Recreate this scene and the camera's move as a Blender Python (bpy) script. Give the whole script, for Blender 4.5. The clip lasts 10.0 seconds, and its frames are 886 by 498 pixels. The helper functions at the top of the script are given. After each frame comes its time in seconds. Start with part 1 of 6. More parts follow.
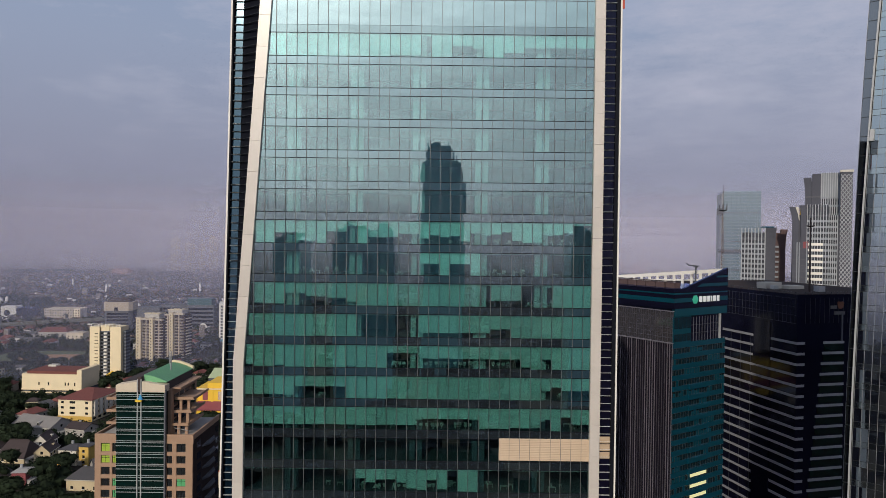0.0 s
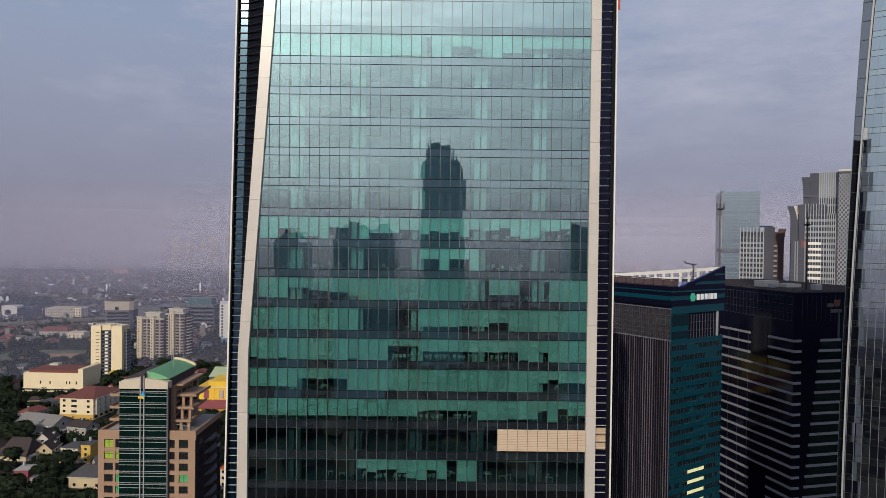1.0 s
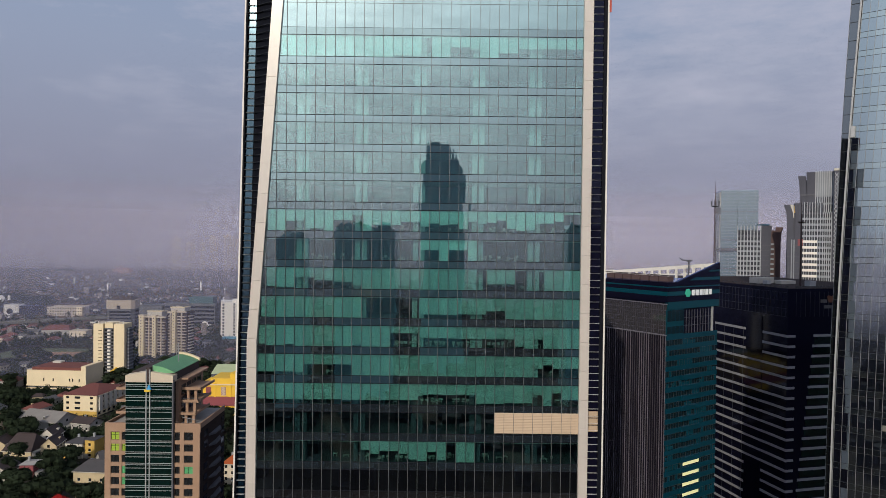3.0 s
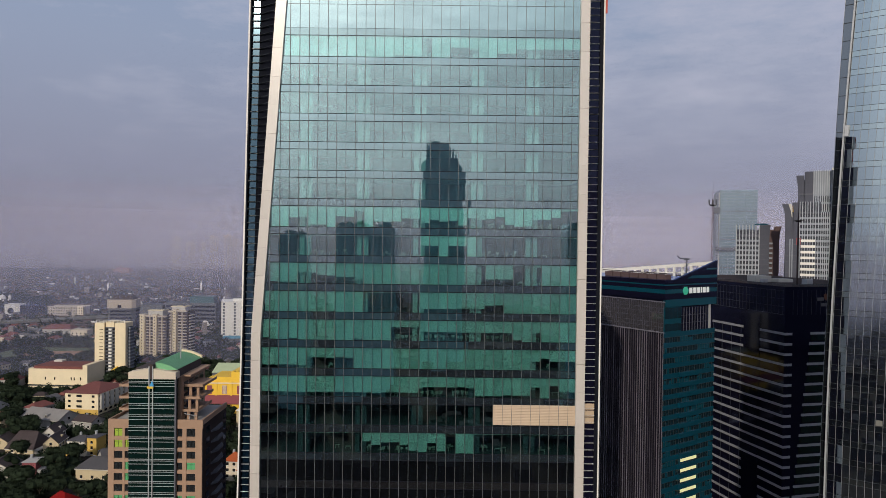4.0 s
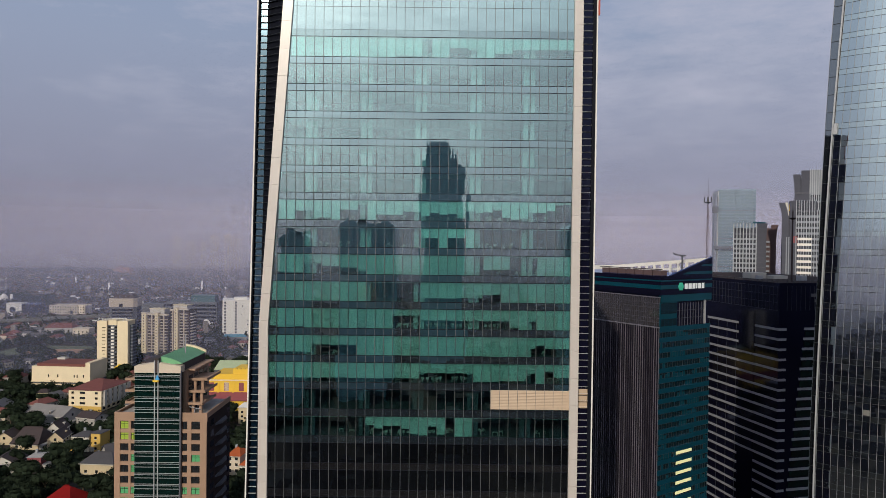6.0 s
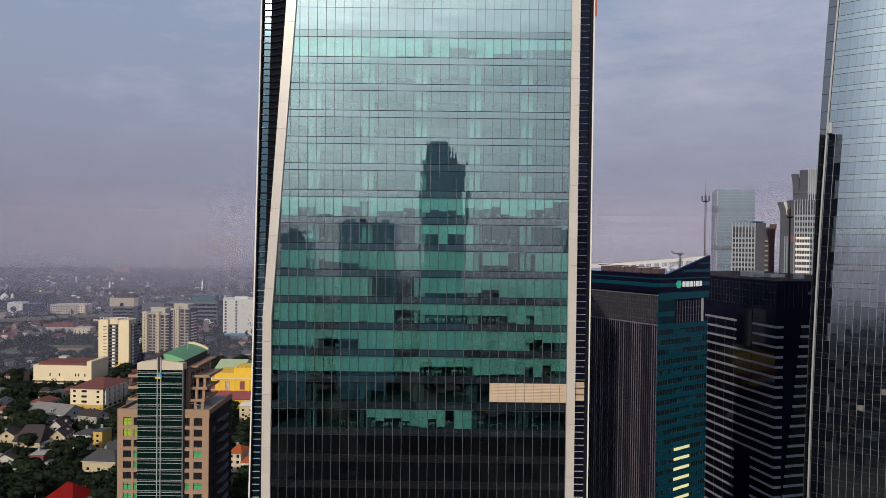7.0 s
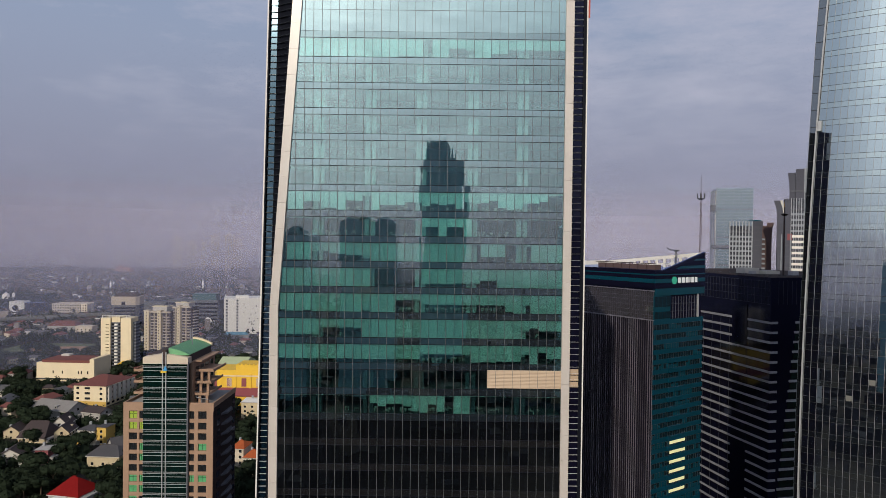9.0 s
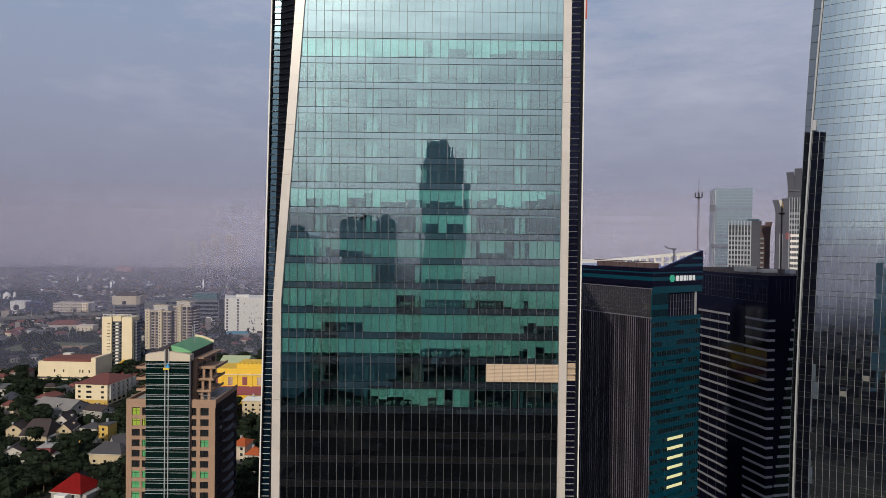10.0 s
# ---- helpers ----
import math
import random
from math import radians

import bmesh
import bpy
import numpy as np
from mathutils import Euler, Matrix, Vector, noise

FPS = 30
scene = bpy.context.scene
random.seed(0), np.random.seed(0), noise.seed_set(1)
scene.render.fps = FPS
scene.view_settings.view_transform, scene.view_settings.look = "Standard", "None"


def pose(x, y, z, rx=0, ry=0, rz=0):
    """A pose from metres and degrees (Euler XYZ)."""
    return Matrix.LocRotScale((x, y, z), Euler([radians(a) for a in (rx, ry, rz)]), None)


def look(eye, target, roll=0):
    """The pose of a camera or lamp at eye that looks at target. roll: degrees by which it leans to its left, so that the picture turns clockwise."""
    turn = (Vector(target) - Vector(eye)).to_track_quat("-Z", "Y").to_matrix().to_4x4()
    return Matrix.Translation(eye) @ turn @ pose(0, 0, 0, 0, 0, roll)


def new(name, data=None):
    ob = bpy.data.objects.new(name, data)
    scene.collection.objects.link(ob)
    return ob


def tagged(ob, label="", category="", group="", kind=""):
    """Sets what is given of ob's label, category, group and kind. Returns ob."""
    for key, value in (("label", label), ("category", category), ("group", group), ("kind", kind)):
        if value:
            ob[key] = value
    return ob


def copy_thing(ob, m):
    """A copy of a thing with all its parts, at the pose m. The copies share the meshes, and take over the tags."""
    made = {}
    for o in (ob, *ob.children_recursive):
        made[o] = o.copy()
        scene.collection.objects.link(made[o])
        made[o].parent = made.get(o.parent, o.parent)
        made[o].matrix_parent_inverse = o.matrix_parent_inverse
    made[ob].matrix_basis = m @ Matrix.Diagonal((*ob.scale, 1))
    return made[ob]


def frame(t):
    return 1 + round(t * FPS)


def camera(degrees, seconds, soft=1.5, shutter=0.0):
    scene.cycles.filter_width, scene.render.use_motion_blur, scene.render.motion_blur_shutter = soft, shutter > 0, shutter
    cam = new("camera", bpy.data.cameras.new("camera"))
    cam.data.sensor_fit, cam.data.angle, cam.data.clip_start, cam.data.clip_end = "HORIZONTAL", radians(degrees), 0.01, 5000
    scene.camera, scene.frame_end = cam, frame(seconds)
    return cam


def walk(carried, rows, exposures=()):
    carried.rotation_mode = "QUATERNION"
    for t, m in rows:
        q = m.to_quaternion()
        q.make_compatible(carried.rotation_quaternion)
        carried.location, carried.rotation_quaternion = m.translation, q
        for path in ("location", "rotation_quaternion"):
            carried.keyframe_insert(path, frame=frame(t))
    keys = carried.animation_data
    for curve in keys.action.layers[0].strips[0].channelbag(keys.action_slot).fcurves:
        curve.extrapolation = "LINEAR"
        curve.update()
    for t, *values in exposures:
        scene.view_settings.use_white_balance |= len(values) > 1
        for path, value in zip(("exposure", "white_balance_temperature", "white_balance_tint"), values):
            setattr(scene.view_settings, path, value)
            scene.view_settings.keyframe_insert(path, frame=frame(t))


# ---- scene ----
cam = camera(66.0, 10.0, soft=0.7)
PATH = [
    (0.0, 0.000, 0.000, 130.000, 89.2, -0.69, 0.0),
    (2.5, 0.110, -5.706, 128.523, 89.2, -0.69, 0.0),
    (5.0, 0.204, -11.491, 127.032, 89.2, -0.69, 0.0),
    (7.5, 0.277, -17.189, 125.503, 89.2, -0.69, 0.0),
    (10.0, 0.382, -22.953, 123.991, 89.2, -0.69, 0.0),
]
walk(cam, [(t, pose(*p)) for t, *p in PATH])

# ---- world and sun ----
scene.view_settings.use_white_balance = True
scene.view_settings.white_balance_temperature, scene.view_settings.white_balance_tint = 6250, 10
SUN_AZ, SUN_EL = radians(196), radians(27)      # azimuth clockwise from +y
SUN_DIR = Vector((math.sin(SUN_AZ) * math.cos(SUN_EL), math.cos(SUN_AZ) * math.cos(SUN_EL), math.sin(SUN_EL)))


GLOW = (12.0, 12.2, 11.6)      # brightness of the haze round the sun
AUREOLE = (9.5, 9.2, 8.4)   # the narrow bright ring close about it


def make_world():
    w = bpy.data.worlds.new("hazy_sky")
    scene.world = w
    w.use_nodes = True
    nt = w.node_tree
    nt.nodes.clear()
    N, L = nt.nodes.new, nt.links.new
    out, bg = N("ShaderNodeOutputWorld"), N("ShaderNodeBackground")
    sky = N("ShaderNodeTexSky")
    sky.sky_type, sky.sun_disc = "NISHITA", False
    sky.sun_elevation, sky.sun_rotation = SUN_EL, SUN_AZ
    sky.air_density, sky.dust_density, sky.ozone_density = 1.0, 3.0, 2.0
    gen, sep = N("ShaderNodeTexCoord"), N("ShaderNodeSeparateXYZ")
    L(gen.outputs["Generated"], sep.inputs[0])
    # smog: the lower sky is a lavender grey, brighter towards the sun
    ramp = N("ShaderNodeMapRange")
    ramp.inputs["From Min"].default_value, ramp.inputs["From Max"].default_value = 0.25, 0.8
    ramp.inputs["To Min"].default_value, ramp.inputs["To Max"].default_value = 1.0, 0.15
    L(sep.outputs["Z"], ramp.inputs["Value"])
    halo, hgain, hadd = N("ShaderNodeMath"), N("ShaderNodeVectorMath"), N("ShaderNodeVectorMath")
    halo.operation, hgain.operation, hadd.operation = "POWER", "SCALE", "ADD"
    halo.inputs[1].default_value, halo.use_clamp = 45.0, True
    hgain.inputs[0].default_value = AUREOLE
    grad = N("ShaderNodeValToRGB")
    L(sep.outputs["Z"], grad.inputs["Fac"])
    e = grad.color_ramp.elements
    e[0].position, e[0].color = 0.0, (2.75, 2.6, 3.15, 1)
    e[1].position, e[1].color = 0.36, (3.05, 3.65, 4.95, 1)
    for at, c in ((0.045, (2.88, 2.84, 3.58, 1)), (0.14, (2.92, 3.1, 4.0, 1)), (0.25, (2.98, 3.4, 4.5, 1))):
        m = e.new(at)
        m.color = c
    dot, pw, gain, lit = N("ShaderNodeVectorMath"), N("ShaderNodeMath"), N("ShaderNodeVectorMath"), N("ShaderNodeVectorMath")
    dot.operation, pw.operation, gain.operation, lit.operation = "DOT_PRODUCT", "POWER", "SCALE", "ADD"
    dot.inputs[1].default_value = SUN_DIR
    pw.inputs[1].default_value = 7.0
    pw.use_clamp = True
    gain.inputs[0].default_value = GLOW
    mx = N("ShaderNodeMath")
    mx.operation = "MAXIMUM"
    mx.inputs[1].default_value = 0.0
    L(gen.outputs["Generated"], dot.inputs[0])
    L(dot.outputs["Value"], mx.inputs[0])
    L(mx.outputs[0], pw.inputs[0])
    L(pw.outputs[0], gain.inputs["Scale"])
    L(grad.outputs[0], lit.inputs[0])
    L(mx.outputs[0], halo.inputs[0])
    L(halo.outputs[0], hgain.inputs["Scale"])
    L(gain.outputs[0], hadd.inputs[0])
    L(hgain.outputs[0], hadd.inputs[1])
    L(hadd.outputs[0], lit.inputs[1])
    mix = N("ShaderNodeMix")
    mix.data_type = "RGBA"
    L(ramp.outputs[0], mix.inputs["Factor"])
    L(sky.outputs[0], mix.inputs["A"])
    L(lit.outputs[0], mix.inputs["B"])
    # thin high cloud
    mp = N("ShaderNodeMapping")
    mp.inputs["Scale"].default_value = (2.0, 2.0, 7.0)
    L(gen.outputs["Generated"], mp.inputs[0])
    nz = N("ShaderNodeTexNoise")
    nz.inputs["Scale"].default_value, nz.inputs["Detail"].default_value, nz.inputs["Roughness"].default_value = 3.2, 8, 0.68
    L(mp.outputs[0], nz.inputs["Vector"])
    cr = N("ShaderNodeMapRange")
    cr.inputs["From Min"].default_value, cr.inputs["From Max"].default_value = 0.40, 0.80
    cr.inputs["To Min"].default_value, cr.inputs["To Max"].default_value = 0.0, 0.75
    side = N("ShaderNodeMath")
    side.operation, side.inputs[1].default_value = "MULTIPLY_ADD", 0.24
    L(sep.outputs["X"], side.inputs[0])
    L(nz.outputs[0], side.inputs[2])
    L(side.outputs[0], cr.inputs["Value"])
    high, both = N("ShaderNodeMapRange"), N("ShaderNodeMath")
    high.inputs["From Min"].default_value, high.inputs["From Max"].default_value = 0.03, 0.2
    both.operation = "MULTIPLY"
    L(sep.outputs["Z"], high.inputs["Value"])
    L(high.outputs[0], both.inputs[0])
    L(cr.outputs[0], both.inputs[1])
    cloud = N("ShaderNodeMix")
    cloud.data_type = "RGBA"
    cloud.inputs["B"].default_value = (4.9, 4.85, 5.7, 1)
    L(both.outputs[0], cloud.inputs["Factor"])
    L(mix.outputs["Result"], cloud.inputs["A"])
    L(cloud.outputs["Result"], bg.inputs["Color"])
    bg.inputs["Strength"].default_value = 0.1
    L(bg.outputs[0], out.inputs[0])


make_world()
sun = new("sun", bpy.data.lights.new("sun", "SUN"))
sun.data.energy, sun.data.angle, sun.data.color = 2.9, radians(0.6), (1.0, 0.86, 0.66)
sun.matrix_world = look(SUN_DIR * 400, (0, 0, 0))


# ---- materials ----
def mat(name, color, rough=0.6, metal=0.0, vary=0.12, scale=0.5, bump=0.0, spec=0.5, piece=0.0, island=0.0):
    """A surface with stains at two scales, fine relief, and a shade of its own for each piece or island."""
    m = bpy.data.materials.new(name)
    m.use_nodes = True
    nt = m.node_tree
    N, L = nt.nodes.new, nt.links.new
    b = nt.nodes["Principled BSDF"]
    b.inputs["Roughness"].default_value, b.inputs["Metallic"].default_value = rough, metal
    b.inputs["Specular IOR Level"].default_value = spec
    geo = N("ShaderNodeNewGeometry")
    n1, n2 = N("ShaderNodeTexNoise"), N("ShaderNodeTexNoise")
    n1.inputs["Scale"].default_value, n1.inputs["Detail"].default_value = scale, 6
    n2.inputs["Scale"].default_value, n2.inputs["Detail"].default_value = scale * 14, 3
    for n in (n1, n2):
        L(geo.outputs["Position"], n.inputs["Vector"])
    add = N("ShaderNodeMath")
    add.operation = "ADD"
    L(n1.outputs[0], add.inputs[0])
    L(n2.outputs[0], add.inputs[1])
    src = add
    if piece or island:
        rnd, mul = None, N("ShaderNodeMath")
        mul.operation = "MULTIPLY_ADD"
        if piece:
            rnd = N("ShaderNodeObjectInfo").outputs["Random"]
            mul.inputs[1].default_value = piece / max(vary, 0.01)
        else:
            rnd = geo.outputs["Random Per Island"]
            mul.inputs[1].default_value = island / max(vary, 0.01)
        L(rnd, mul.inputs[0])
        L(add.outputs[0], mul.inputs[2])
        src = mul
    top = 2.0 + ((piece or island) / max(vary, 0.01))
    mr = N("ShaderNodeMapRange")
    mr.inputs["From Min"].default_value, mr.inputs["From Max"].default_value = 0.4, top - 0.4
    mr.inputs["To Min"].default_value = 1 - vary - (piece or island)
    mr.inputs["To Max"].default_value = 1 + vary + (piece or island) * 0.5
    L(src.outputs[0], mr.inputs["Value"])
    hsv = N("ShaderNodeHueSaturation")
    hsv.inputs["Color"].default_value = (*color, 1)
    L(mr.outputs[0], hsv.inputs["Value"])
    L(hsv.outputs[0], b.inputs["Base Color"])
    if bump:
        bp = N("ShaderNodeBump")
        bp.inputs["Strength"].default_value, bp.inputs["Distance"].default_value = bump, 0.05
        L(n2.outputs[0], bp.inputs["Height"])
        L(bp.outputs[0], b.inputs["Normal"])
    return m


def coated_glass(name, tint, gloss, rough=0.0, shine=(0.9, 0.97, 0.97), wave=0.0):
    """See-through tinted glass with a mirror coating; gloss is the share that is mirrored straight on."""
    m = bpy.data.materials.new(name)
    m.use_nodes = True
    nt = m.node_tree
    nt.nodes.clear()
    N, L = nt.nodes.new, nt.links.new
    out, mix, tr, gl = N("ShaderNodeOutputMaterial"), N("ShaderNodeMixShader"), N("ShaderNodeBsdfTransparent"), N("ShaderNodeBsdfGlossy")
    tr.inputs[0].default_value = (*tint, 1)
    gl.inputs[0].default_value, gl.inputs["Roughness"].default_value = (*shine, 1), rough
    lw, pw, mr = N("ShaderNodeLayerWeight"), N("ShaderNodeMath"), N("ShaderNodeMapRange")
    lw.inputs[0].default_value, pw.operation, pw.inputs[1].default_value = 0.5, "POWER", 4.0
    mr.inputs["To Min"].default_value = gloss
    L(lw.outputs["Facing"], pw.inputs[0])
    L(pw.outputs[0], mr.inputs["Value"])
    L(mr.outputs[0], mix.inputs[0])
    L(tr.outputs[0], mix.inputs[1])
    L(gl.outputs[0], mix.inputs[2])
    if wave:
        geo, n, b = N("ShaderNodeNewGeometry"), N("ShaderNodeTexNoise"), N("ShaderNodeBump")
        n.inputs["Scale"].default_value, n.inputs["Detail"].default_value = 0.35, 1
        b.inputs["Strength"].default_value, b.inputs["Distance"].default_value = 1.0, wave
        L(geo.outputs["Position"], n.inputs["Vector"])
        L(n.outputs[0], b.inputs["Height"])
        L(b.outputs[0], gl.inputs["Normal"])
    L(mix.outputs[0], out.inputs[0])
    return m


def mirror_glass(name, base, gloss, rough=0.02, shine=(0.9, 0.95, 1.0), island=0.3):
    """Opaque-backed glass: a dark base under a mirror coat, its shade differing pane by pane."""
    m = bpy.data.materials.new(name)
    m.use_nodes = True
    nt = m.node_tree
    nt.nodes.clear()
    N, L = nt.nodes.new, nt.links.new
    out, mix, df, gl = N("ShaderNodeOutputMaterial"), N("ShaderNodeMixShader"), N("ShaderNodeBsdfDiffuse"), N("ShaderNodeBsdfGlossy")
    gl.inputs[0].default_value, gl.inputs["Roughness"].default_value = (*shine, 1), rough
    geo, hsv, r = N("ShaderNodeNewGeometry"), N("ShaderNodeHueSaturation"), N("ShaderNodeMapRange")
    r.inputs["To Min"].default_value, r.inputs["To Max"].default_value = 1 - island, 1 + island
    L(geo.outputs["Random Per Island"], r.inputs["Value"])
    L(r.outputs[0], hsv.inputs["Value"])
    hsv.inputs["Color"].default_value = (*base, 1)
    L(hsv.outputs[0], df.inputs[0])
    lw, pw, mr = N("ShaderNodeLayerWeight"), N("ShaderNodeMath"), N("ShaderNodeMapRange")
    lw.inputs[0].default_value, pw.operation, pw.inputs[1].default_value = 0.5, "POWER", 4.0
    mr.inputs["To Min"].default_value = gloss
    L(lw.outputs["Facing"], pw.inputs[0])
    L(pw.outputs[0], mr.inputs["Value"])
    L(mr.outputs[0], mix.inputs[0])
    L(df.outputs[0], mix.inputs[1])
    L(gl.outputs[0], mix.inputs[2])
    L(mix.outputs[0], out.inputs[0])
    return m


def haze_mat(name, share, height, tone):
    """Painted stand-in for smoggy air: mostly clear, scattering a little daylight, thinning with height."""
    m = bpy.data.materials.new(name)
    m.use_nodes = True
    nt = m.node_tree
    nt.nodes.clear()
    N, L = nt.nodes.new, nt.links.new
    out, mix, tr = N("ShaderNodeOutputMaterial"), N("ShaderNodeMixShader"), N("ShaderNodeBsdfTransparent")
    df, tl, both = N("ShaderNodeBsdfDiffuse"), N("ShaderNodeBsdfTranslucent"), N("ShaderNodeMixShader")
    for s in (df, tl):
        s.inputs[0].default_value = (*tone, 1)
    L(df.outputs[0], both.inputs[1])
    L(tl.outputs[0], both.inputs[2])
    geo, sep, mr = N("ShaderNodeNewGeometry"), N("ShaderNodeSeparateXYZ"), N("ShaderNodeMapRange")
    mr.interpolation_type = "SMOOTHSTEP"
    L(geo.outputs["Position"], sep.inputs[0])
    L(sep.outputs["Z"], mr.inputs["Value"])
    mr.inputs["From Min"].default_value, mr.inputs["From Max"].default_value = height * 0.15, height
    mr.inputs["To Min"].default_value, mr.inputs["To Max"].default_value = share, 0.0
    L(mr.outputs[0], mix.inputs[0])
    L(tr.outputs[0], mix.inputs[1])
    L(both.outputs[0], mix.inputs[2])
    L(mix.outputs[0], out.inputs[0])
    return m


M_GLASS = coated_glass("green_coated_glass", (0.645, 0.865, 0.85), 0.26, shine=(0.88, 0.98, 0.955), wave=0.004)
M_SPANDREL = mirror_glass("grey_spandrel_glass", (0.016, 0.022, 0.030), 0.38, shine=(0.78, 1.0, 0.98), island=0.15)
M_CROWN_GLASS = mirror_glass("crown_glass", (0.06, 0.13, 0.13), 0.48, shine=(0.72, 0.88, 0.88), island=0.1)
M_BLIND = mat("roller_blind_fabric", (0.54, 0.565, 0.53), 0.9, vary=0.06, scale=1.5, piece=0.14)
# upper blinds coloured paler, for the sky mirrored over them
M_SKYLITBLIND = mat("skylit_roller_blind", (0.76, 0.80, 0.77), 0.9, vary=0.06, scale=1.5, piece=0.16)
# dark brown with the shade of sunless side walls put in; also a deck
M_SHADEWALL = mat("shade_dark_brown", (0.034, 0.025, 0.025), 0.85, 0, 0.3, 0.3, 0.2, spec=0.1)
M_GRIDGLASS = mirror_glass("grey_grid_glass", (0.032, 0.031, 0.037), 0.1, 0.04, (0.9, 0.9, 1.0))
M_DARK_ALU = mat("dark_aluminium", (0.05, 0.055, 0.06), 0.4, 0.6, 0.15, 2)
M_CREAM = mat("cream_stone_panel", (0.49, 0.45, 0.415), 0.33, 0, 0.08, 0.35, 0.1, spec=1.0, piece=0.05)
M_BLACK = mat("black_metal", (0.006, 0.007, 0.012), 0.6, 0.0, 0.3, 1, spec=0.08)
M_SILVERLINE = mat("dark_grey_transom", (0.012, 0.014, 0.016), 0.5, 0.3, 0.1, 2)
M_SILVERFIN = mat("silver_mullion_metal", (0.22, 0.23, 0.245), 0.45, 0.3, 0.1, 2)
M_FIN = mat("mullion_metal", (0.11, 0.123, 0.128), 0.5, 0.3, 0.1, 2)
M_RUNG = mat("pale_rung_metal", (0.7, 0.7, 0.7), 0.4, 0.2, 0.1, 1)
M_SIDEGLASS = mirror_glass("blue_side_glass", (0.002, 0.007, 0.015), 0.085, 0.1, (0.5, 0.78, 1.0), 0.3)
M_INTERIOR = mat("office_wall", (0.085, 0.095, 0.105), 0.8, 0, 0.3, 0.4)
M_CEIL = mat("office_ceiling", (0.6, 0.6, 0.56), 0.8, 0, 0.1, 0.5)
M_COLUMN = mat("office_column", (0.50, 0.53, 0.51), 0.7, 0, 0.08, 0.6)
M_CARPET = mat("office_carpet", (0.06, 0.06, 0.07), 0.9, 0, 0.2, 1)
M_DESK = mat("office_furniture", (0.4, 0.38, 0.35), 0.6, 0, 0.3, 1, island=0.4)
M_LOUVRE = mat("tan_louvre_metal", (0.41, 0.31, 0.215), 0.5, 0.0, 0.12, 0.6)
M_CONC = mat("grey_concrete", (0.30, 0.29, 0.28), 0.85, 0, 0.25, 0.25, 0.3)
M_WHITE = mat("white_paint", (0.68, 0.66, 0.62), 0.6, 0, 0.1, 0.2, 0.1)
M_CREAMP = mat("cream_paint", (0.64, 0.545, 0.375), 0.7, 0, 0.12, 0.15, 0.1)
M_HOUSECREAM = mat("weathered_cream_render", (0.46, 0.38, 0.25), 0.8, 0, 0.2, 0.3, 0.2)
M_TAN = mat("tan_stone", (0.30, 0.192, 0.13), 0.7, 0, 0.15, 0.3, 0.2)
M_GREENROOF = mat("green_metal_roof", (0.15, 0.37, 0.19), 0.45, 0.1, 0.15, 0.3)
M_REDROOF = mat("red_brown_tile", (0.14, 0.045, 0.038), 0.8, 0, 0.25, 0.4, 0.4)
M_RED = mat("bright_red_roof", (0.17, 0.008, 0.008), 0.9, 0, 0.25, 0.4, 0.3, spec=0.1)
M_ORANGE = mat("orange_tile", (0.34, 0.085, 0.03), 0.85, 0, 0.25, 0.4, 0.3, spec=0.1)
M_GREYROOF = mat("grey_sheet_roof", (0.09, 0.088, 0.09), 0.6, 0.1, 0.25, 0.3)
M_YELLOW = mat("yellow_paint", (0.66, 0.42, 0.03), 0.6, 0, 0.1, 0.2)
M_MAROON = mat("maroon_paint", (0.20, 0.05, 0.06), 0.7, 0, 0.15, 0.3)
M_DARKWIN = mirror_glass("dark_window_glass", (0.015, 0.017, 0.02), 0.08)
# window glass greyed: haze put into its base colour
M_HAZEWIN = mirror_glass("haze_greyed_window_glass", (0.042, 0.046, 0.06), 0.08)
M_LIMEWIN = mirror_glass("yellow_green_window_glass", (0.30, 0.42, 0.06), 0.1)
M_GREENWIN = mirror_glass("green_window_glass", (0.10, 0.36, 0.16), 0.12)
M_BLUEBLACK = mirror_glass("blue_black_glass", (0.0045, 0.0045, 0.0125), 0.022, 0.05, (0.5, 0.62, 1.0))
M_TEAL = mirror_glass("teal_glass", (0.002, 0.038, 0.064), 0.05, 0.04, island=0.25)
M_CROWNTEAL = mirror_glass("dark_teal_glass", (0.002, 0.040, 0.062), 0.05, 0.04, island=0.2)
M_PALEBAND = mat("pale_blue_band", (0.135, 0.175, 0.20), 0.6, 0, 0.1, 0.1, spec=0.2)
M_EDGE = mat("pale_edge_metal", (0.36, 0.37, 0.39), 0.5, 0.2, 0.12, 0.3)
M_TEALWIN = mirror_glass("dark_teal_window", (0.002, 0.013, 0.021), 0.05, 0.03, island=0.5)
M_DKGREEN = mirror_glass("dark_green_glass", (0.002, 0.011, 0.010), 0.05, 0.03, island=0.2)
M_STRIPE = mat("light_grey_stripe_panel", (0.245, 0.25, 0.272), 0.5, 0, 0.12, 0.3)
M_SKYGLASS = mirror_glass("silver_mirror_glass", (0.006, 0.007, 0.012), 0.46, 0.015, (0.84, 0.96, 1.0), 0.25)
M_SILVERBAND = mirror_glass("silver_spandrel", (0.009, 0.011, 0.015), 0.48, 0.04, (0.88, 1.0, 1.0), island=0.1)
M_PALE = mirror_glass("pale_blue_glass", (0.11, 0.165, 0.20), 0.24, 0.1)
M_GROUND = mat("city_ground", (0.032, 0.030, 0.028), 0.95, 0, 0.5, 0.02, spec=0.02)
M_VIADUCT = mat("weathered_concrete", (0.13, 0.13, 0.125), 0.9, 0, 0.3, 0.1)
M_ROAD = mat("asphalt", (0.06, 0.06, 0.062), 0.9, 0, 0.2, 0.1)
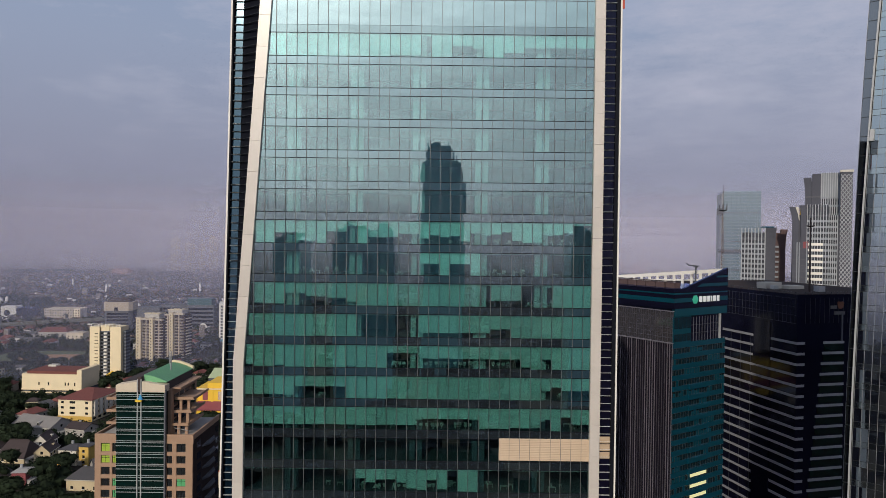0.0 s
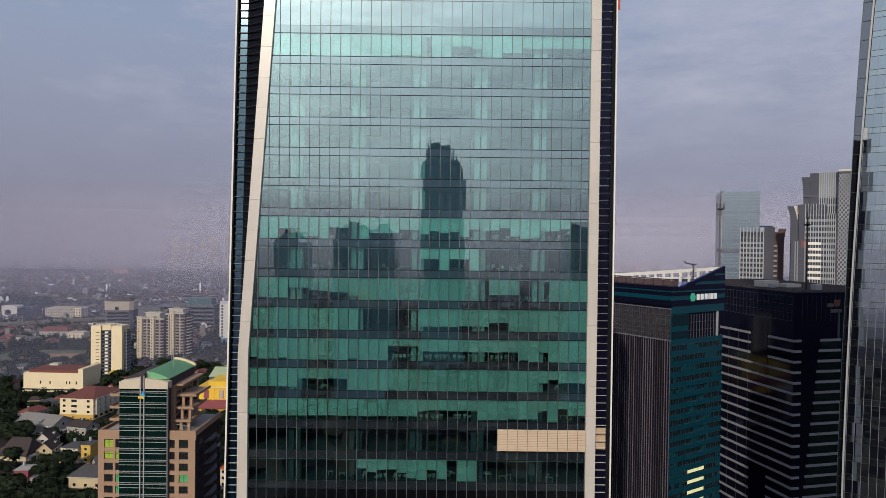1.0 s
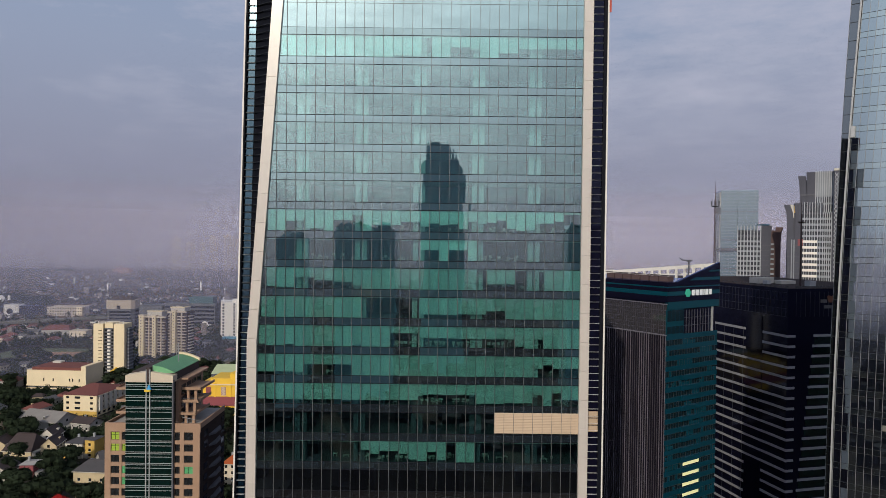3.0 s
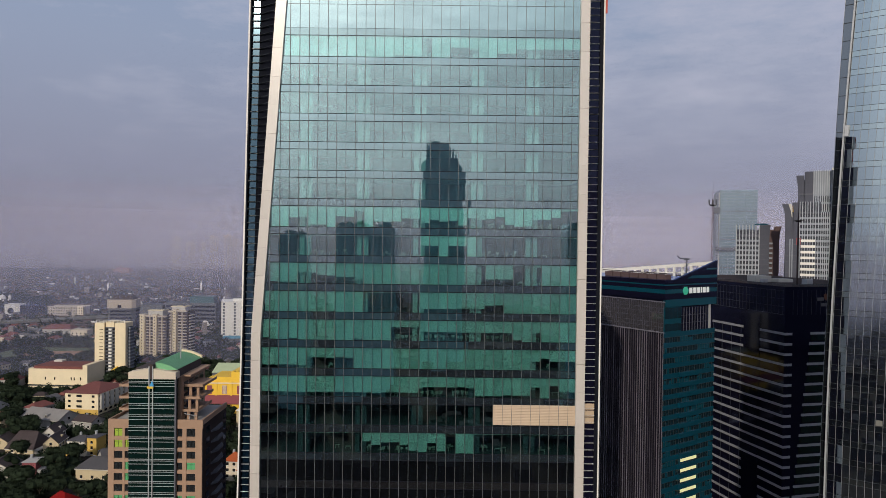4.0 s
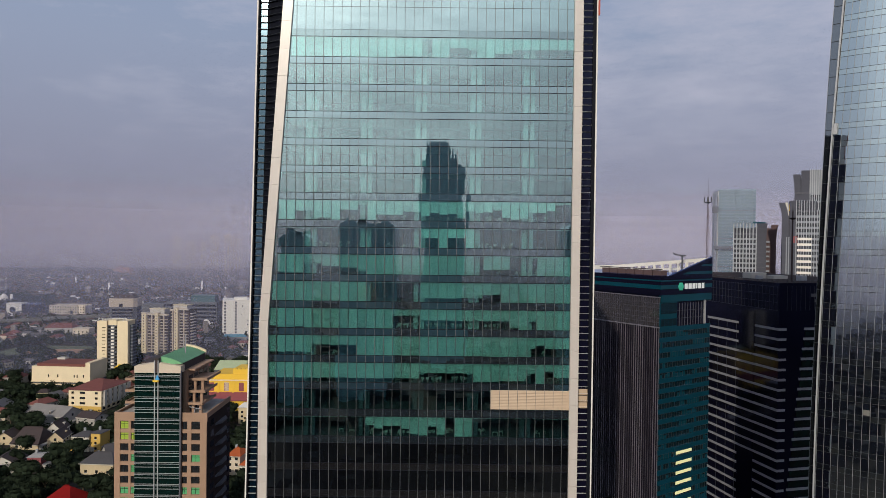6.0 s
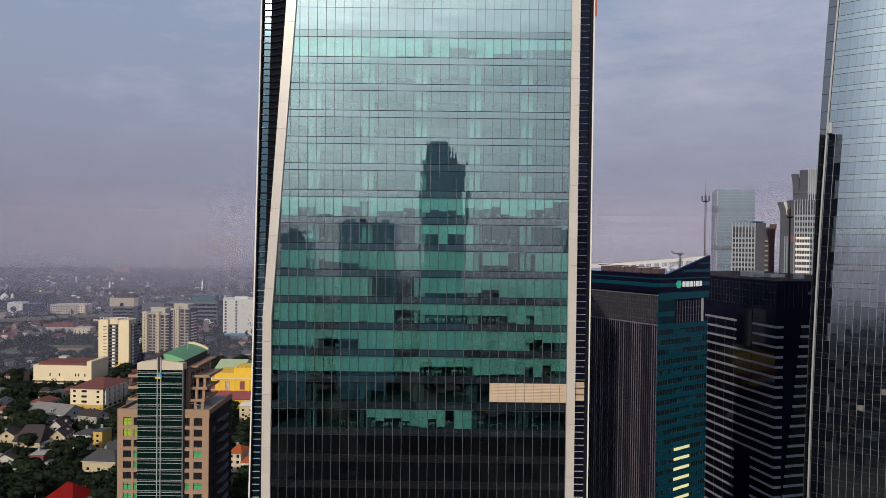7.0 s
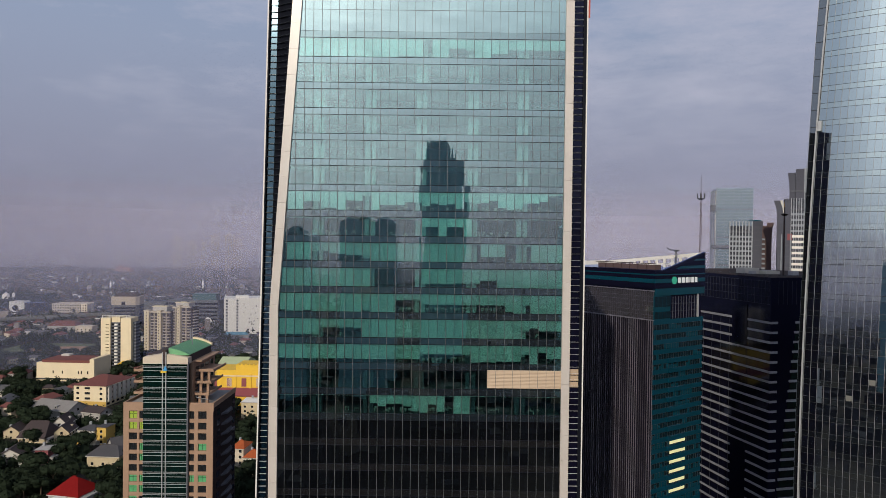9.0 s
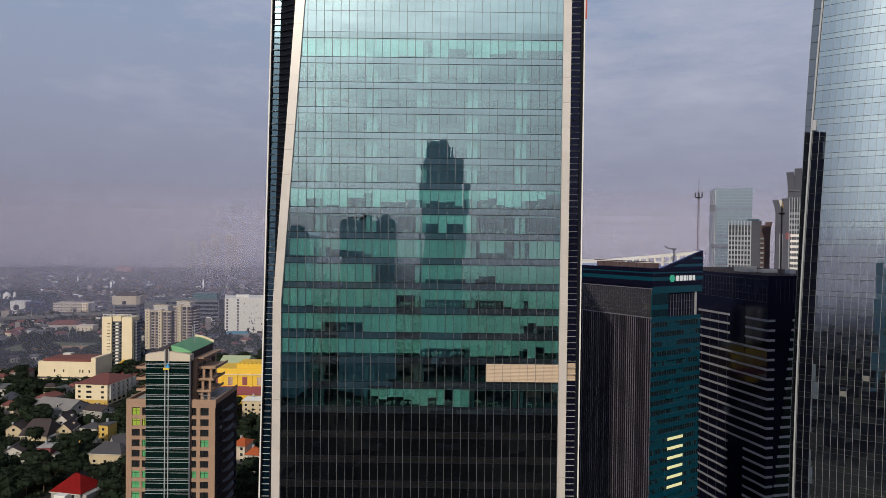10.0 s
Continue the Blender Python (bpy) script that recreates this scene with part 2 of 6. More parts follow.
M_LEAF = mat("foliage", (0.017, 0.025, 0.015), 0.9, 0, 0.35, 0.3, spec=0.05, island=0.35)
# shade of the balcony recesses put into this dark brown
M_BROWNBAY = mat("shaded_recess_brown", (0.036, 0.022, 0.022), 0.85, 0, 0.3, 0.3, 0.2)
M_BARK = mat("bark", (0.10, 0.075, 0.05), 0.9, 0, 0.3, 2, 0.5)
M_FARROOF = mat("far_roofs", (0.11, 0.066, 0.058), 0.9, 0, 0.2, 0.1, island=0.6)
M_FARWALL = mat("far_walls", (0.17, 0.15, 0.145), 0.9, 0, 0.2, 0.1, island=0.6)
M_REAR = mirror_glass("grey_tower_glass", (0.22, 0.42, 0.46), 0.2, 0.1)
M_HAZETOWER = mat("hazy_tower_wall", (0.43, 0.36, 0.33), 0.8, 0, 0.12, 0.05, 0.2)
M_REARCITY = mat("dark_city_blocks", (0.03, 0.034, 0.04), 0.95, 0, 0.3, 0.1, spec=0.02, island=0.5)
M_DIMSIGN = mat("dull_sign_metal", (0.085, 0.085, 0.09), 0.6, 0, 0.1, 0.5)
M_FINDIM = mat("dim_fin_metal", (0.07, 0.067, 0.083), 0.5, 0.1, 0.15, 0.5)
M_PALEPANE = mat("pale_window_board", (0.12, 0.12, 0.11), 0.6, 0, 0.1, 0.5)
# low storeys' glass: unlit rooms and dark reflections put into the colour
M_DARKPANE = mirror_glass("dimmed_low_glass", (0.003, 0.0035, 0.005), 0.14, 0.0, (0.83, 0.98, 0.99), 0.2)
M_LOWSPAN = mirror_glass("dimmed_low_spandrel", (0.011, 0.011, 0.013), 0.17, 0.0, (0.85, 0.98, 1.0), 0.15)
M_FINPALE = mat("pale_fin_metal", (0.155, 0.15, 0.18), 0.5, 0.1, 0.1, 1)
M_OCHRE = mat("ochre_paint", (0.50, 0.33, 0.08), 0.7, 0, 0.12, 0.3)
M_OFFWHITE = mat("weathered_white_paint", (0.46, 0.44, 0.40), 0.7, 0, 0.15, 0.3)
M_EDGEGLASS = mirror_glass("grey_edge_glass", (0.01, 0.012, 0.014), 0.22, 0.03)
# wall tone blued to carry the haze of distance
M_HAZYWALL = mat("haze_blued_wall", (0.205, 0.225, 0.26), 0.8, 0, 0.12, 0.2)
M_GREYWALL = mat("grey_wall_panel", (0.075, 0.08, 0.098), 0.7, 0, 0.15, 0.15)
M_BROWNWALL = mat("brown_wall_panel", (0.09, 0.062, 0.064), 0.8, 0, 0.2, 0.15, spec=0.1)
M_PALERIB = mat("pale_rib_metal", (0.33, 0.35, 0.385), 0.7, 0, 0.1, 0.2)
M_TOWERGREY = mat("dark_grey_tower_wall", (0.075, 0.078, 0.1), 0.8, 0, 0.2, 0.12, 0.1, spec=0.12)
M_SHED = mat("shed_roof", (0.052, 0.05, 0.056), 0.8, 0, 0.3, 0.2)
M_PALESHED = mat("pale_sheet_roof", (0.19, 0.18, 0.175), 0.75, 0, 0.25, 0.2)
M_BROWNROOF = mat("dark_brown_roof", (0.04, 0.028, 0.029), 0.85, 0, 0.3, 0.5, 0.3)
M_BEIGE = mat("beige_paint", (0.52, 0.45, 0.36), 0.7, 0, 0.12, 0.2)
# teal lightened, with haze put into the colour
M_TEALHAZE = mat("hazed_teal_glass_wall", (0.03, 0.075, 0.095), 0.4, 0, 0.15, 0.2)
M_BLUEROOF = mat("blue_sheet_roof", (0.06, 0.22, 0.32), 0.6, 0, 0.15, 0.3)
# beige dulled to paint in the haze before the block
M_DULLBEIGE = mat("haze_dulled_beige_panel", (0.36, 0.31, 0.26), 0.8, 0, 0.15, 0.1)
M_PINK = mat("pink_paint", (0.5, 0.28, 0.25), 0.8, 0, 0.1, 0.2)
M_PALEGREEN = mat("pale_green_roof", (0.36, 0.42, 0.26), 0.6, 0, 0.15, 0.3)
M_SIGNGREEN = mat("sign_green", (0.05, 0.45, 0.30), 0.5, 0, 0.05, 1)
M_SIDEBROWN = mirror_glass("brown_side_glass", (0.0105, 0.0095, 0.0155), 0.035, 0.03, (0.9, 0.85, 0.9))
M_SIGNORANGE = mat("sign_orange", (0.13, 0.045, 0.02), 0.5, 0, 0.05, 1)
M_SIGNRED = mat("red_orange_paint", (0.36, 0.05, 0.025), 0.5, 0, 0.1, 0.5)
M_BLUE = mat("blue_paint", (0.02, 0.25, 0.55), 0.5, 0, 0.1, 1)
M_GRASS = mat("dry_grass", (0.07, 0.088, 0.038), 0.95, 0, 0.35, 0.03)
M_EARTH = mat("bare_earth", (0.30, 0.17, 0.095), 0.95, 0, 0.3, 0.05)


def lit_panel(name, color, strength):
    m = bpy.data.materials.new(name)
    m.use_nodes = True
    b = m.node_tree.nodes["Principled BSDF"]
    b.inputs["Base Color"].default_value = (*color, 1)
    b.inputs["Emission Color"].default_value, b.inputs["Emission Strength"].default_value = (*color, 1), strength
    return m


# faint glow added to the white sign bars to brighten them
M_SIGNGLOW = lit_panel("brightened_sign_letter", (0.6, 0.62, 0.63), 0.25)
M_LIT = lit_panel("lit_office_strip", (0.8, 0.76, 0.42), 0.32)


# ---- builders ----
class Geo:
    def __init__(self):
        self.v, self.f = [], []

    def hexa(self, pts):
        n = len(self.v)
        self.v += [tuple(p) for p in pts]
        self.f += [(n, n + 3, n + 2, n + 1), (n + 4, n + 5, n + 6, n + 7), (n, n + 1, n + 5, n + 4),
                   (n + 1, n + 2, n + 6, n + 5), (n + 2, n + 3, n + 7, n + 6), (n + 3, n, n + 4, n + 7)]
        return self

    def box(self, x0, x1, y0, y1, z0, z1):
        return self.hexa([(x0, y0, z0), (x1, y0, z0), (x1, y1, z0), (x0, y1, z0), (x0, y0, z1), (x1, y0, z1), (x1, y1, z1), (x0, y1, z1)])

    def poly(self, pts):
        n = len(self.v)
        self.v += [tuple(p) for p in pts]
        self.f.append(tuple(range(n, n + len(pts))))
        return self

    def prism(self, plan, z0, z1, top=None):
        """A plan (counter-clockwise) raised from z0 to z1; top: another plan for the upper end."""
        n, k = len(self.v), len(plan)
        self.v += [(x, y, z0) for x, y in plan] + [(x, y, z1) for x, y in (top or plan)]
        self.f += [tuple(range(n + k - 1, n - 1, -1)), tuple(range(n + k, n + 2 * k))]
        self.f += [(n + i, n + (i + 1) % k, n + k + (i + 1) % k, n + k + i) for i in range(k)]
        return self

    def pitched(self, x0, x1, y0, y1, z0, z1, over=0.6, thick=0.3):
        """Two roof slabs that meet in a ridge along x."""
        ym, x0, x1 = (y0 + y1) / 2, x0 - over, x1 + over
        drop = (z1 - z0) / (ym - y0) * over
        for ye in (y0 - over, y1 + over):
            self.hexa([(x0, ye, z0 - drop), (x1, ye, z0 - drop), (x1, ym, z1), (x0, ym, z1),
                       (x0, ye, z0 - drop + thick), (x1, ye, z0 - drop + thick), (x1, ym, z1 + thick), (x0, ym, z1 + thick)])
        return self

    def gable(self, x0, x1, y0, y1, z0, z1, hip=0.0, over=0.4):
        """A pitched roof with its ridge along x; hip draws the ridge's ends in."""
        x0, x1, y0, y1 = x0 - over, x1 + over, y0 - over, y1 + over
        n, ym = len(self.v), (y0 + y1) / 2
        self.v += [(x0, y0, z0), (x1, y0, z0), (x1, y1, z0), (x0, y1, z0), (x0 + hip, ym, z1), (x1 - hip, ym, z1)]
        self.f += [(n, n + 1, n + 5, n + 4), (n + 1, n + 2, n + 5), (n + 2, n + 3, n + 4, n + 5), (n + 3, n, n + 4), (n + 3, n + 2, n + 1, n)]
        return self

    def tube(self, a, b, r0, r1=None, k=8):
        a, b, r1 = Vector(a), Vector(b), r0 if r1 is None else r1
        q = (b - a).to_track_quat("Z", "Y")
        n = len(self.v)
        for p, r in ((a, r0), (b, r1)):
            self.v += [tuple(p + q @ Vector((r * math.cos(6.2832 * i / k), r * math.sin(6.2832 * i / k), 0))) for i in range(k)]
        self.f += [(n + i, n + (i + 1) % k, n + k + (i + 1) % k, n + k + i) for i in range(k)]
        self.f += [tuple(range(n + k - 1, n - 1, -1)), tuple(range(n + k, n + 2 * k))]
        return self

    def loft(self, rings):
        """A closed solid through rings of equal length."""
        n, k = len(self.v), len(rings[0])
        for r in rings:
            self.v += [tuple(p) for p in r]
        for j in range(len(rings) - 1):
            o = n + j * k
            self.f += [(o + i, o + (i + 1) % k, o + k + (i + 1) % k, o + k + i) for i in range(k)]
        o = n + (len(rings) - 1) * k
        self.f += [tuple(range(n + k - 1, n - 1, -1)), tuple(range(o, o + k))]
        return self

    def mesh(self, name, material):
        me = bpy.data.meshes.new(name)
        me.from_pydata(self.v, [], self.f)
        me.materials.append(material)
        return me


def part(name, g, material, parent, label="", kind=""):
    ob = new(name, g.mesh(name, material))
    ob.parent = parent
    return tagged(ob, label, "", "", kind)


def thing(name, label, category, at=(0, 0, 0), rz=0.0, group="", kind=""):
    ob = new(name)
    ob.empty_display_size = 2
    ob.matrix_basis = pose(*at, 0, 0, rz)
    return tagged(ob, label, category, group, kind)


def single(name, g, material, label, category, at=(0, 0, 0), rz=0.0, group="", kind=""):
    ob = new(name, g.mesh(name, material))
    ob.matrix_basis = pose(*at, 0, 0, rz)
    return tagged(ob, label, category, group, kind)


def piece(name, mesh, parent, at, turn=(0, 0, 0)):
    ob = new(name, mesh)
    ob.parent = parent
    ob.matrix_basis = pose(*at, *turn)
    return ob


def B(*a):
    return Geo().box(*a)


# ---- ground and air ----
single("ground", Geo().poly([(-6000, -6000, 0), (6000, -6000, 0), (6000, 6000, 0), (-6000, 6000, 0)]), M_GROUND,
       "flat grey-green city ground running to the horizon", "ground", kind="structure")


def haze_veil(radius, share, height, a0=-180, a1=180):
    g, k = Geo(), 180
    for i in range(k):
        p = [radians(a0 + (a1 - a0) * (i + j) / k) for j in (0, 1)]
        (xa, ya), (xb, yb) = [(radius * math.sin(q), radius * math.cos(q)) for q in p]
        g.poly([(xa, ya, 0.5), (xb, yb, 0.5), (xb, yb, height), (xa, ya, height)])
    # haze painted on sheets, its tone made paler with distance
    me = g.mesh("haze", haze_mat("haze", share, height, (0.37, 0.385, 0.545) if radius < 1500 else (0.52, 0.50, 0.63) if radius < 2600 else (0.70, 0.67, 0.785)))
    ob = new("haze", me)
    tagged(ob, "thin lavender-grey sheet painted as smog over the city", "haze", kind="structure")


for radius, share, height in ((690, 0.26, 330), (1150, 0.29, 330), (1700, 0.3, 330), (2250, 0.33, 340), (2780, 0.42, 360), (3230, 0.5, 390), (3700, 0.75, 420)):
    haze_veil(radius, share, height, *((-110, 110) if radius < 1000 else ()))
# unseen sheet behind the viewer, added to lighten the mirrored city
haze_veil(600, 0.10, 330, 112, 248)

# ---- main tower: green glass front between cream stone strips ----
FY = 93.0                       # glass plane
PITCH, VIS = 4.24, 3.15         # storey height, height of the clear panes
BAY = 1.405
TOP = 172.0
GR = 20.3                       # right end of the glass
COLS = [19.22 - BAY * i for i in range(34)]


def glass_left(z):
    return -26.95 if z < 113 else -26.95 + (z - 113) * 3.43 / 49.2


tower = thing("office_tower", "tall office tower with green mirrored glass and cream stone strips", "skyscraper", (0, FY, 0))


def floor_z(k):
    """Top of the clear panes of storey k."""
    return 119.72 + PITCH * k


# drawn blinds, storey by storey: (from, to, share drawn), in bays from the left end of the glass
BLINDS = {
    9: [(0, 14, 1.0), (14, 17, 0.92), (17, 18, 0.1), (18, 20, 1.0), (20, 22, 0.5), (22, 23, 0.6), (23, 25, 1.0), (25, 27, 0.75), (27, 34, 0.55)],
    3: [(1, 3, 1.0), (3, 5, 0.55), (5, 7, 0.9), (7, 8, 1.0), (8, 10, 0.5), (10, 11, 0.25), (11, 12, 1.0), (12, 15, 0.72), (15, 17, 0.55), (17, 18, 0.75), (18, 19, 0.6), (19, 20, 0.7),
        (20, 21, 0.65), (21, 22, 0.85), (22, 23, 0.5), (23, 24, 0.6), (24, 25, 0.55), (25, 26, 0.45), (26, 27, 0.8), (27, 28, 0.9), (28, 29, 0.85), (29, 31, 0.55), (31, 32, 0.45), (32, 34, 0.12)],
    2: [(17, 19, 0.5), (19, 20, 1.0), (20, 22, 0.5), (22, 23, 1.0)],
    1: [(1, 4, 0.93), (4, 6, 0.5), (6, 8, 0.62), (8, 10, 0.68), (10, 11, 0.85), (11, 23, 1.0), (24, 27, 0.72), (29, 30, 0.12), (30, 34, 1.0)],
    0: [(0, 11, 1.0), (17, 21, 0.8), (21, 24, 0.78), (24, 26, 0.62), (26, 34, 1.0)],
    -1: [(0, 1, 0.9), (1, 3, 0.98), (3, 4, 0.93), (4, 10, 1.0), (10, 11, 0.94), (11, 14, 1.0), (14, 17, 0.35), (17, 27, 0.58), (27, 28, 0.93), (28, 29, 1.0), (29, 30, 0.58), (30, 34, 1.0)],
    -2: [(0, 5, 0.87), (5, 10, 0.5), (10, 29, 1.0), (29, 30, 0.6), (30, 31, 0.42), (31, 34, 0.58)],
    -3: [(0, 17, 0.8), (17, 23, 0.52), (23, 26, 0.93), (26, 29, 0.87), (29, 30, 0.5), (30, 31, 1.0), (31, 32, 0.4), (32, 34, 0.7)],
    -5: [(11, 12, 0.45), (12, 13, 0.62), (13, 15, 0.5), (15, 16, 0.62), (16, 17, 0.88), (17, 18, 0.95), (18, 19, 0.5), (19, 20, 0.9), (21, 23, 1.0)],
}
rng = random.Random(4)
STOREYS = range(-26, 10)
NEAR = range(-4, 5)

pane_mesh = B(-BAY / 2 + 0.02, BAY / 2 - 0.02, -0.012, 0.012, -VIS / 2 + 0.02, VIS / 2 - 0.02).mesh("glass_pane", M_GLASS)
rest_panes, spandrels, near_panes, low_panes, low_span = Geo(), Geo(), [], Geo(), Geo()
edges = [GR] + COLS + [-28.5]
for k in STOREYS:
    zt = floor_z(k)
    zb = zt - VIS
    for i in range(len(edges) - 1):
        xr, xl = edges[i], edges[i + 1]
        lim_b, lim_t = glass_left(zb), glass_left(zt)
        if xr <= lim_b + 0.05:
            continue
        t = rng.gauss(0, 0.0014)
        s = rng.gauss(0, 0.0014)
        if xl >= lim_t and i > 0:
            if k in NEAR:
                near_panes.append(((xl + xr) / 2, 0, (zb + zt) / 2, math.degrees(t), 0, math.degrees(s)))
            else:
                (rest_panes if k > -6 else low_panes).hexa([(xl + .02, -.012 - s, zb + .02), (xr - .02, -.012 + s, zb + .02), (xr - .02, .012 + s, zb + .02), (xl + .02, .012 - s, zb + .02),
                                 (xl + .02, -.012 - s + t * 3, zt - .02), (xr - .02, -.012 + s + t * 3, zt - .02), (xr - .02, .012 + s + t * 3, zt - .02), (xl + .02, .012 - s + t * 3, zt - .02)])
        else:
            a, b = max(xl, lim_b), max(min(xr - 0.03, lim_t), xl)
            (rest_panes if k > -6 else low_panes).hexa([(a, -.012, zb), (xr - .02, -.012, zb), (xr - .02, .012, zb), (a, .012, zb),
                             (b, -.012, zt), (xr - .02, -.012, zt), (xr - .02, .012, zt), (b, .012, zt)])
        z0, z1 = zt + 0.02, zt + PITCH - VIS - 0.02
        a, b = max(xl + .02, glass_left(z0)), max(xl + .02, glass_left(z1))
        if xr - 0.05 > b:
            (spandrels if k > -7 else low_span).hexa([(a, -.012 - s, z0), (xr - .02, -.012 + s, z0), (xr - .02, .012 + s, z0), (a, .012 - s, z0),
                            (b, -.012 - s, z1), (xr - .02, -.012 + s, z1), (xr - .02, .012 + s, z1), (b, .012 - s, z1)])
part("spandrel_panes", spandrels, M_SPANDREL, tower, "smoky grey spandrel glass", "stuff")
part("outer_panes", rest_panes, M_GLASS, tower, "", "stuff")
part("lower_spandrel_glass", low_span, M_LOWSPAN, tower, "low spandrel glass darkened for dim storeys", "stuff")
part("lower_panes", low_panes, M_DARKPANE, tower, "low glass darkened for dim storeys", "stuff")

# tall crown panes above the last storey
crown = Geo()
z0 = floor_z(9) + PITCH - VIS
for za, zb in ((z0 + 0.02, 162.5), (162.54, 167.5), (167.54, TOP)):
    for i in range(len(edges) - 1):
        xr, xl = edges[i], edges[i + 1]
        a, b = max(xl + .02, glass_left(za)), max(xl + .02, glass_left(zb))
        if xr - 0.05 > b:
            s = rng.gauss(0, 0.0008)
            crown.hexa([(a, -.012 - s, za), (xr - .02, -.012 + s, za), (xr - .02, .012 + s, za), (a, .012 - s, za),
                        (b, -.012 - s, zb), (xr - .02, -.012 + s, zb), (xr - .02, .012 + s, zb), (b, .012 - s, zb)])
part("crown_panes", crown, M_CROWN_GLASS, tower, "pale crown glass", "stuff")

# mullions and transoms
for i, x in enumerate(COLS[:33]):
    top = TOP if x > glass_left(TOP) else 113 + (x + 26.95) / 3.43 * 49.2
    if x < -26.9:
        continue
    part("mullion", B(x - 0.025, x + 0.025, -0.14, 0.02, 0, top), M_FIN, tower)
for k in STOREYS:
    for z in (floor_z(k), floor_z(k) - VIS):
        part("transom", B(glass_left(z), GR, -0.03, 0.03, z - 0.045, z + 0.045), M_BLACK, tower)
for z in (162.52, 167.52):
    part("transom", B(glass_left(z), GR, -0.03, 0.03, z - 0.03, z + 0.03), M_DARK_ALU, tower)

# storeys behind the glass: slab, ceiling edge, back wall, columns, blinds, furniture
for k in range(-12, 10):
    zt = floor_z(k)
    zb = zt - VIS
    part("floor_slab", B(glass_left(zt), GR, 0.12, 9.0, zt + 0.25, zt + PITCH - VIS - 0.12), M_CARPET, tower)
    part("ceiling_panel", B(glass_left(zt), GR, 0.25, 9.0, zt - 0.06, zt + 0.2), M_CEIL, tower)
part("core_wall", B(-26, GR, 9.0, 9.4, 60, TOP - 2), M_INTERIOR, tower)
for x in (-20.6, -12.0, -3.45, 5.2, 13.55):
    for dx in (-0.5, 0.5):
        part("column", B(x - 0.36 + dx, x + 0.36 + dx, 0.9, 1.9, 105, 158), M_COLUMN, tower)
        # lower lengths in dark grey: the dimness down there is put into colour
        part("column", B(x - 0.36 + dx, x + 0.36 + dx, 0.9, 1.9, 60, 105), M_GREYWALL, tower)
bays = [GR] + COLS[:33]
bays = [COLS[33]] + bays[::-1]
for k, rows in BLINDS.items():
    zt = floor_z(k) - 0.03
    for a, b, share in rows:
        for i in range(a, b):
            if i + 1 >= len(bays) or share <= 0:
                continue
            x0, x1 = bays[i] + 0.05, bays[i + 1] - 0.05
            x0 = max(x0, glass_left(zt) + 0.05)
            d = VIS * min(1, share + rng.uniform(-0.02, 0.01)) - 0.04
            if x1 > x0 + 0.1:
                part("roller_blind", B(x0, x1, 0.16, 0.175, zt - d, zt), M_SKYLITBLIND if k > 1 else M_BLIND, tower)
desks, seats = Geo(), Geo()
for k in (3, 2, 1, -1, -2, -3, -5):
    zb = floor_z(k) - VIS
    for j in range(30):
        x, y = rng.uniform(-25, 19), rng.uniform(0.7, 2.8)
        if x > glass_left(zb) + 1.2:
            w, h = rng.uniform(0.3, 1.1), rng.uniform(0.15, 0.6)
            desks.box(x, x + w, y, y + 0.5, zb + h - 0.06, zb + h).box(x + .04, x + .1, y, y + .4, zb - 0.1, zb + h - .06).box(x + w - .1, x + w - .04, y, y + .4, zb - 0.1, zb + h - .06)
            if rng.random() < .5:
                desks.box(x + w * .3, x + w * .3 + .45, y + .1, y + .16, zb + h + .05, zb + h + .38)
for k, i0, i1 in ((-1, 14, 26), (-3, 17, 23), (-5, 12, 20), (2, 23, 28), (3, 24, 31)):
    zb = floor_z(k) - VIS
    x = bays[i0] + 0.3
    while x < bays[i1] - 0.4:
        if rng.random() < .72:
            h = rng.uniform(.75, .95)
            seats.box(x, x + .46, 0.75, 0.82, zb + h - .32, zb + h).box(x + .2, x + .26, 0.8, 0.85, zb, zb + h - .3).box(x + .04, x + .42, .82, 1.2, zb + .36, zb + .42)
        x += rng.uniform(.55, .8)
part("office_desks", desks, M_DESK, tower, "desks and screens behind the glass", "stuff")
part("office_chairs", seats, M_DESK, tower, "pale office chairs in rows", "stuff")
for k in (2, 1, 0, -5):
    zt = floor_z(k)
    part("pelmet", B(glass_left(zt) + .1, GR, 0.2, 0.32, zt - 0.2, zt - 0.07), M_CEIL, tower)

# tan louvre panel with its slats
lx0, lx1, lz0, lz1 = 7.95, GR, 99.85, 102.88
part("louvre_backing", B(lx0, lx1, -0.06, 0.0, lz0, lz1), M_LOUVRE, tower)
for i in range(13):
    z = lz0 + (lz1 - lz0) * (i + 0.5) / 13
    part("louvre_slat", Geo().hexa([(lx0, -.13, z - .09), (lx1, -.13, z - .09), (lx1, -.06, z - .03), (lx0, -.06, z - .03),
                                    (lx0, -.13, z - .06), (lx1, -.13, z - .06), (lx1, -.06, z + .09), (lx0, -.06, z + .09)]), M_LOUVRE, tower)

# cream stone strips, one panel a storey
def strip_left(z):
    return -28.36 if z < 113 else -28.36 + (z - 113) * 3.29 / 49.2


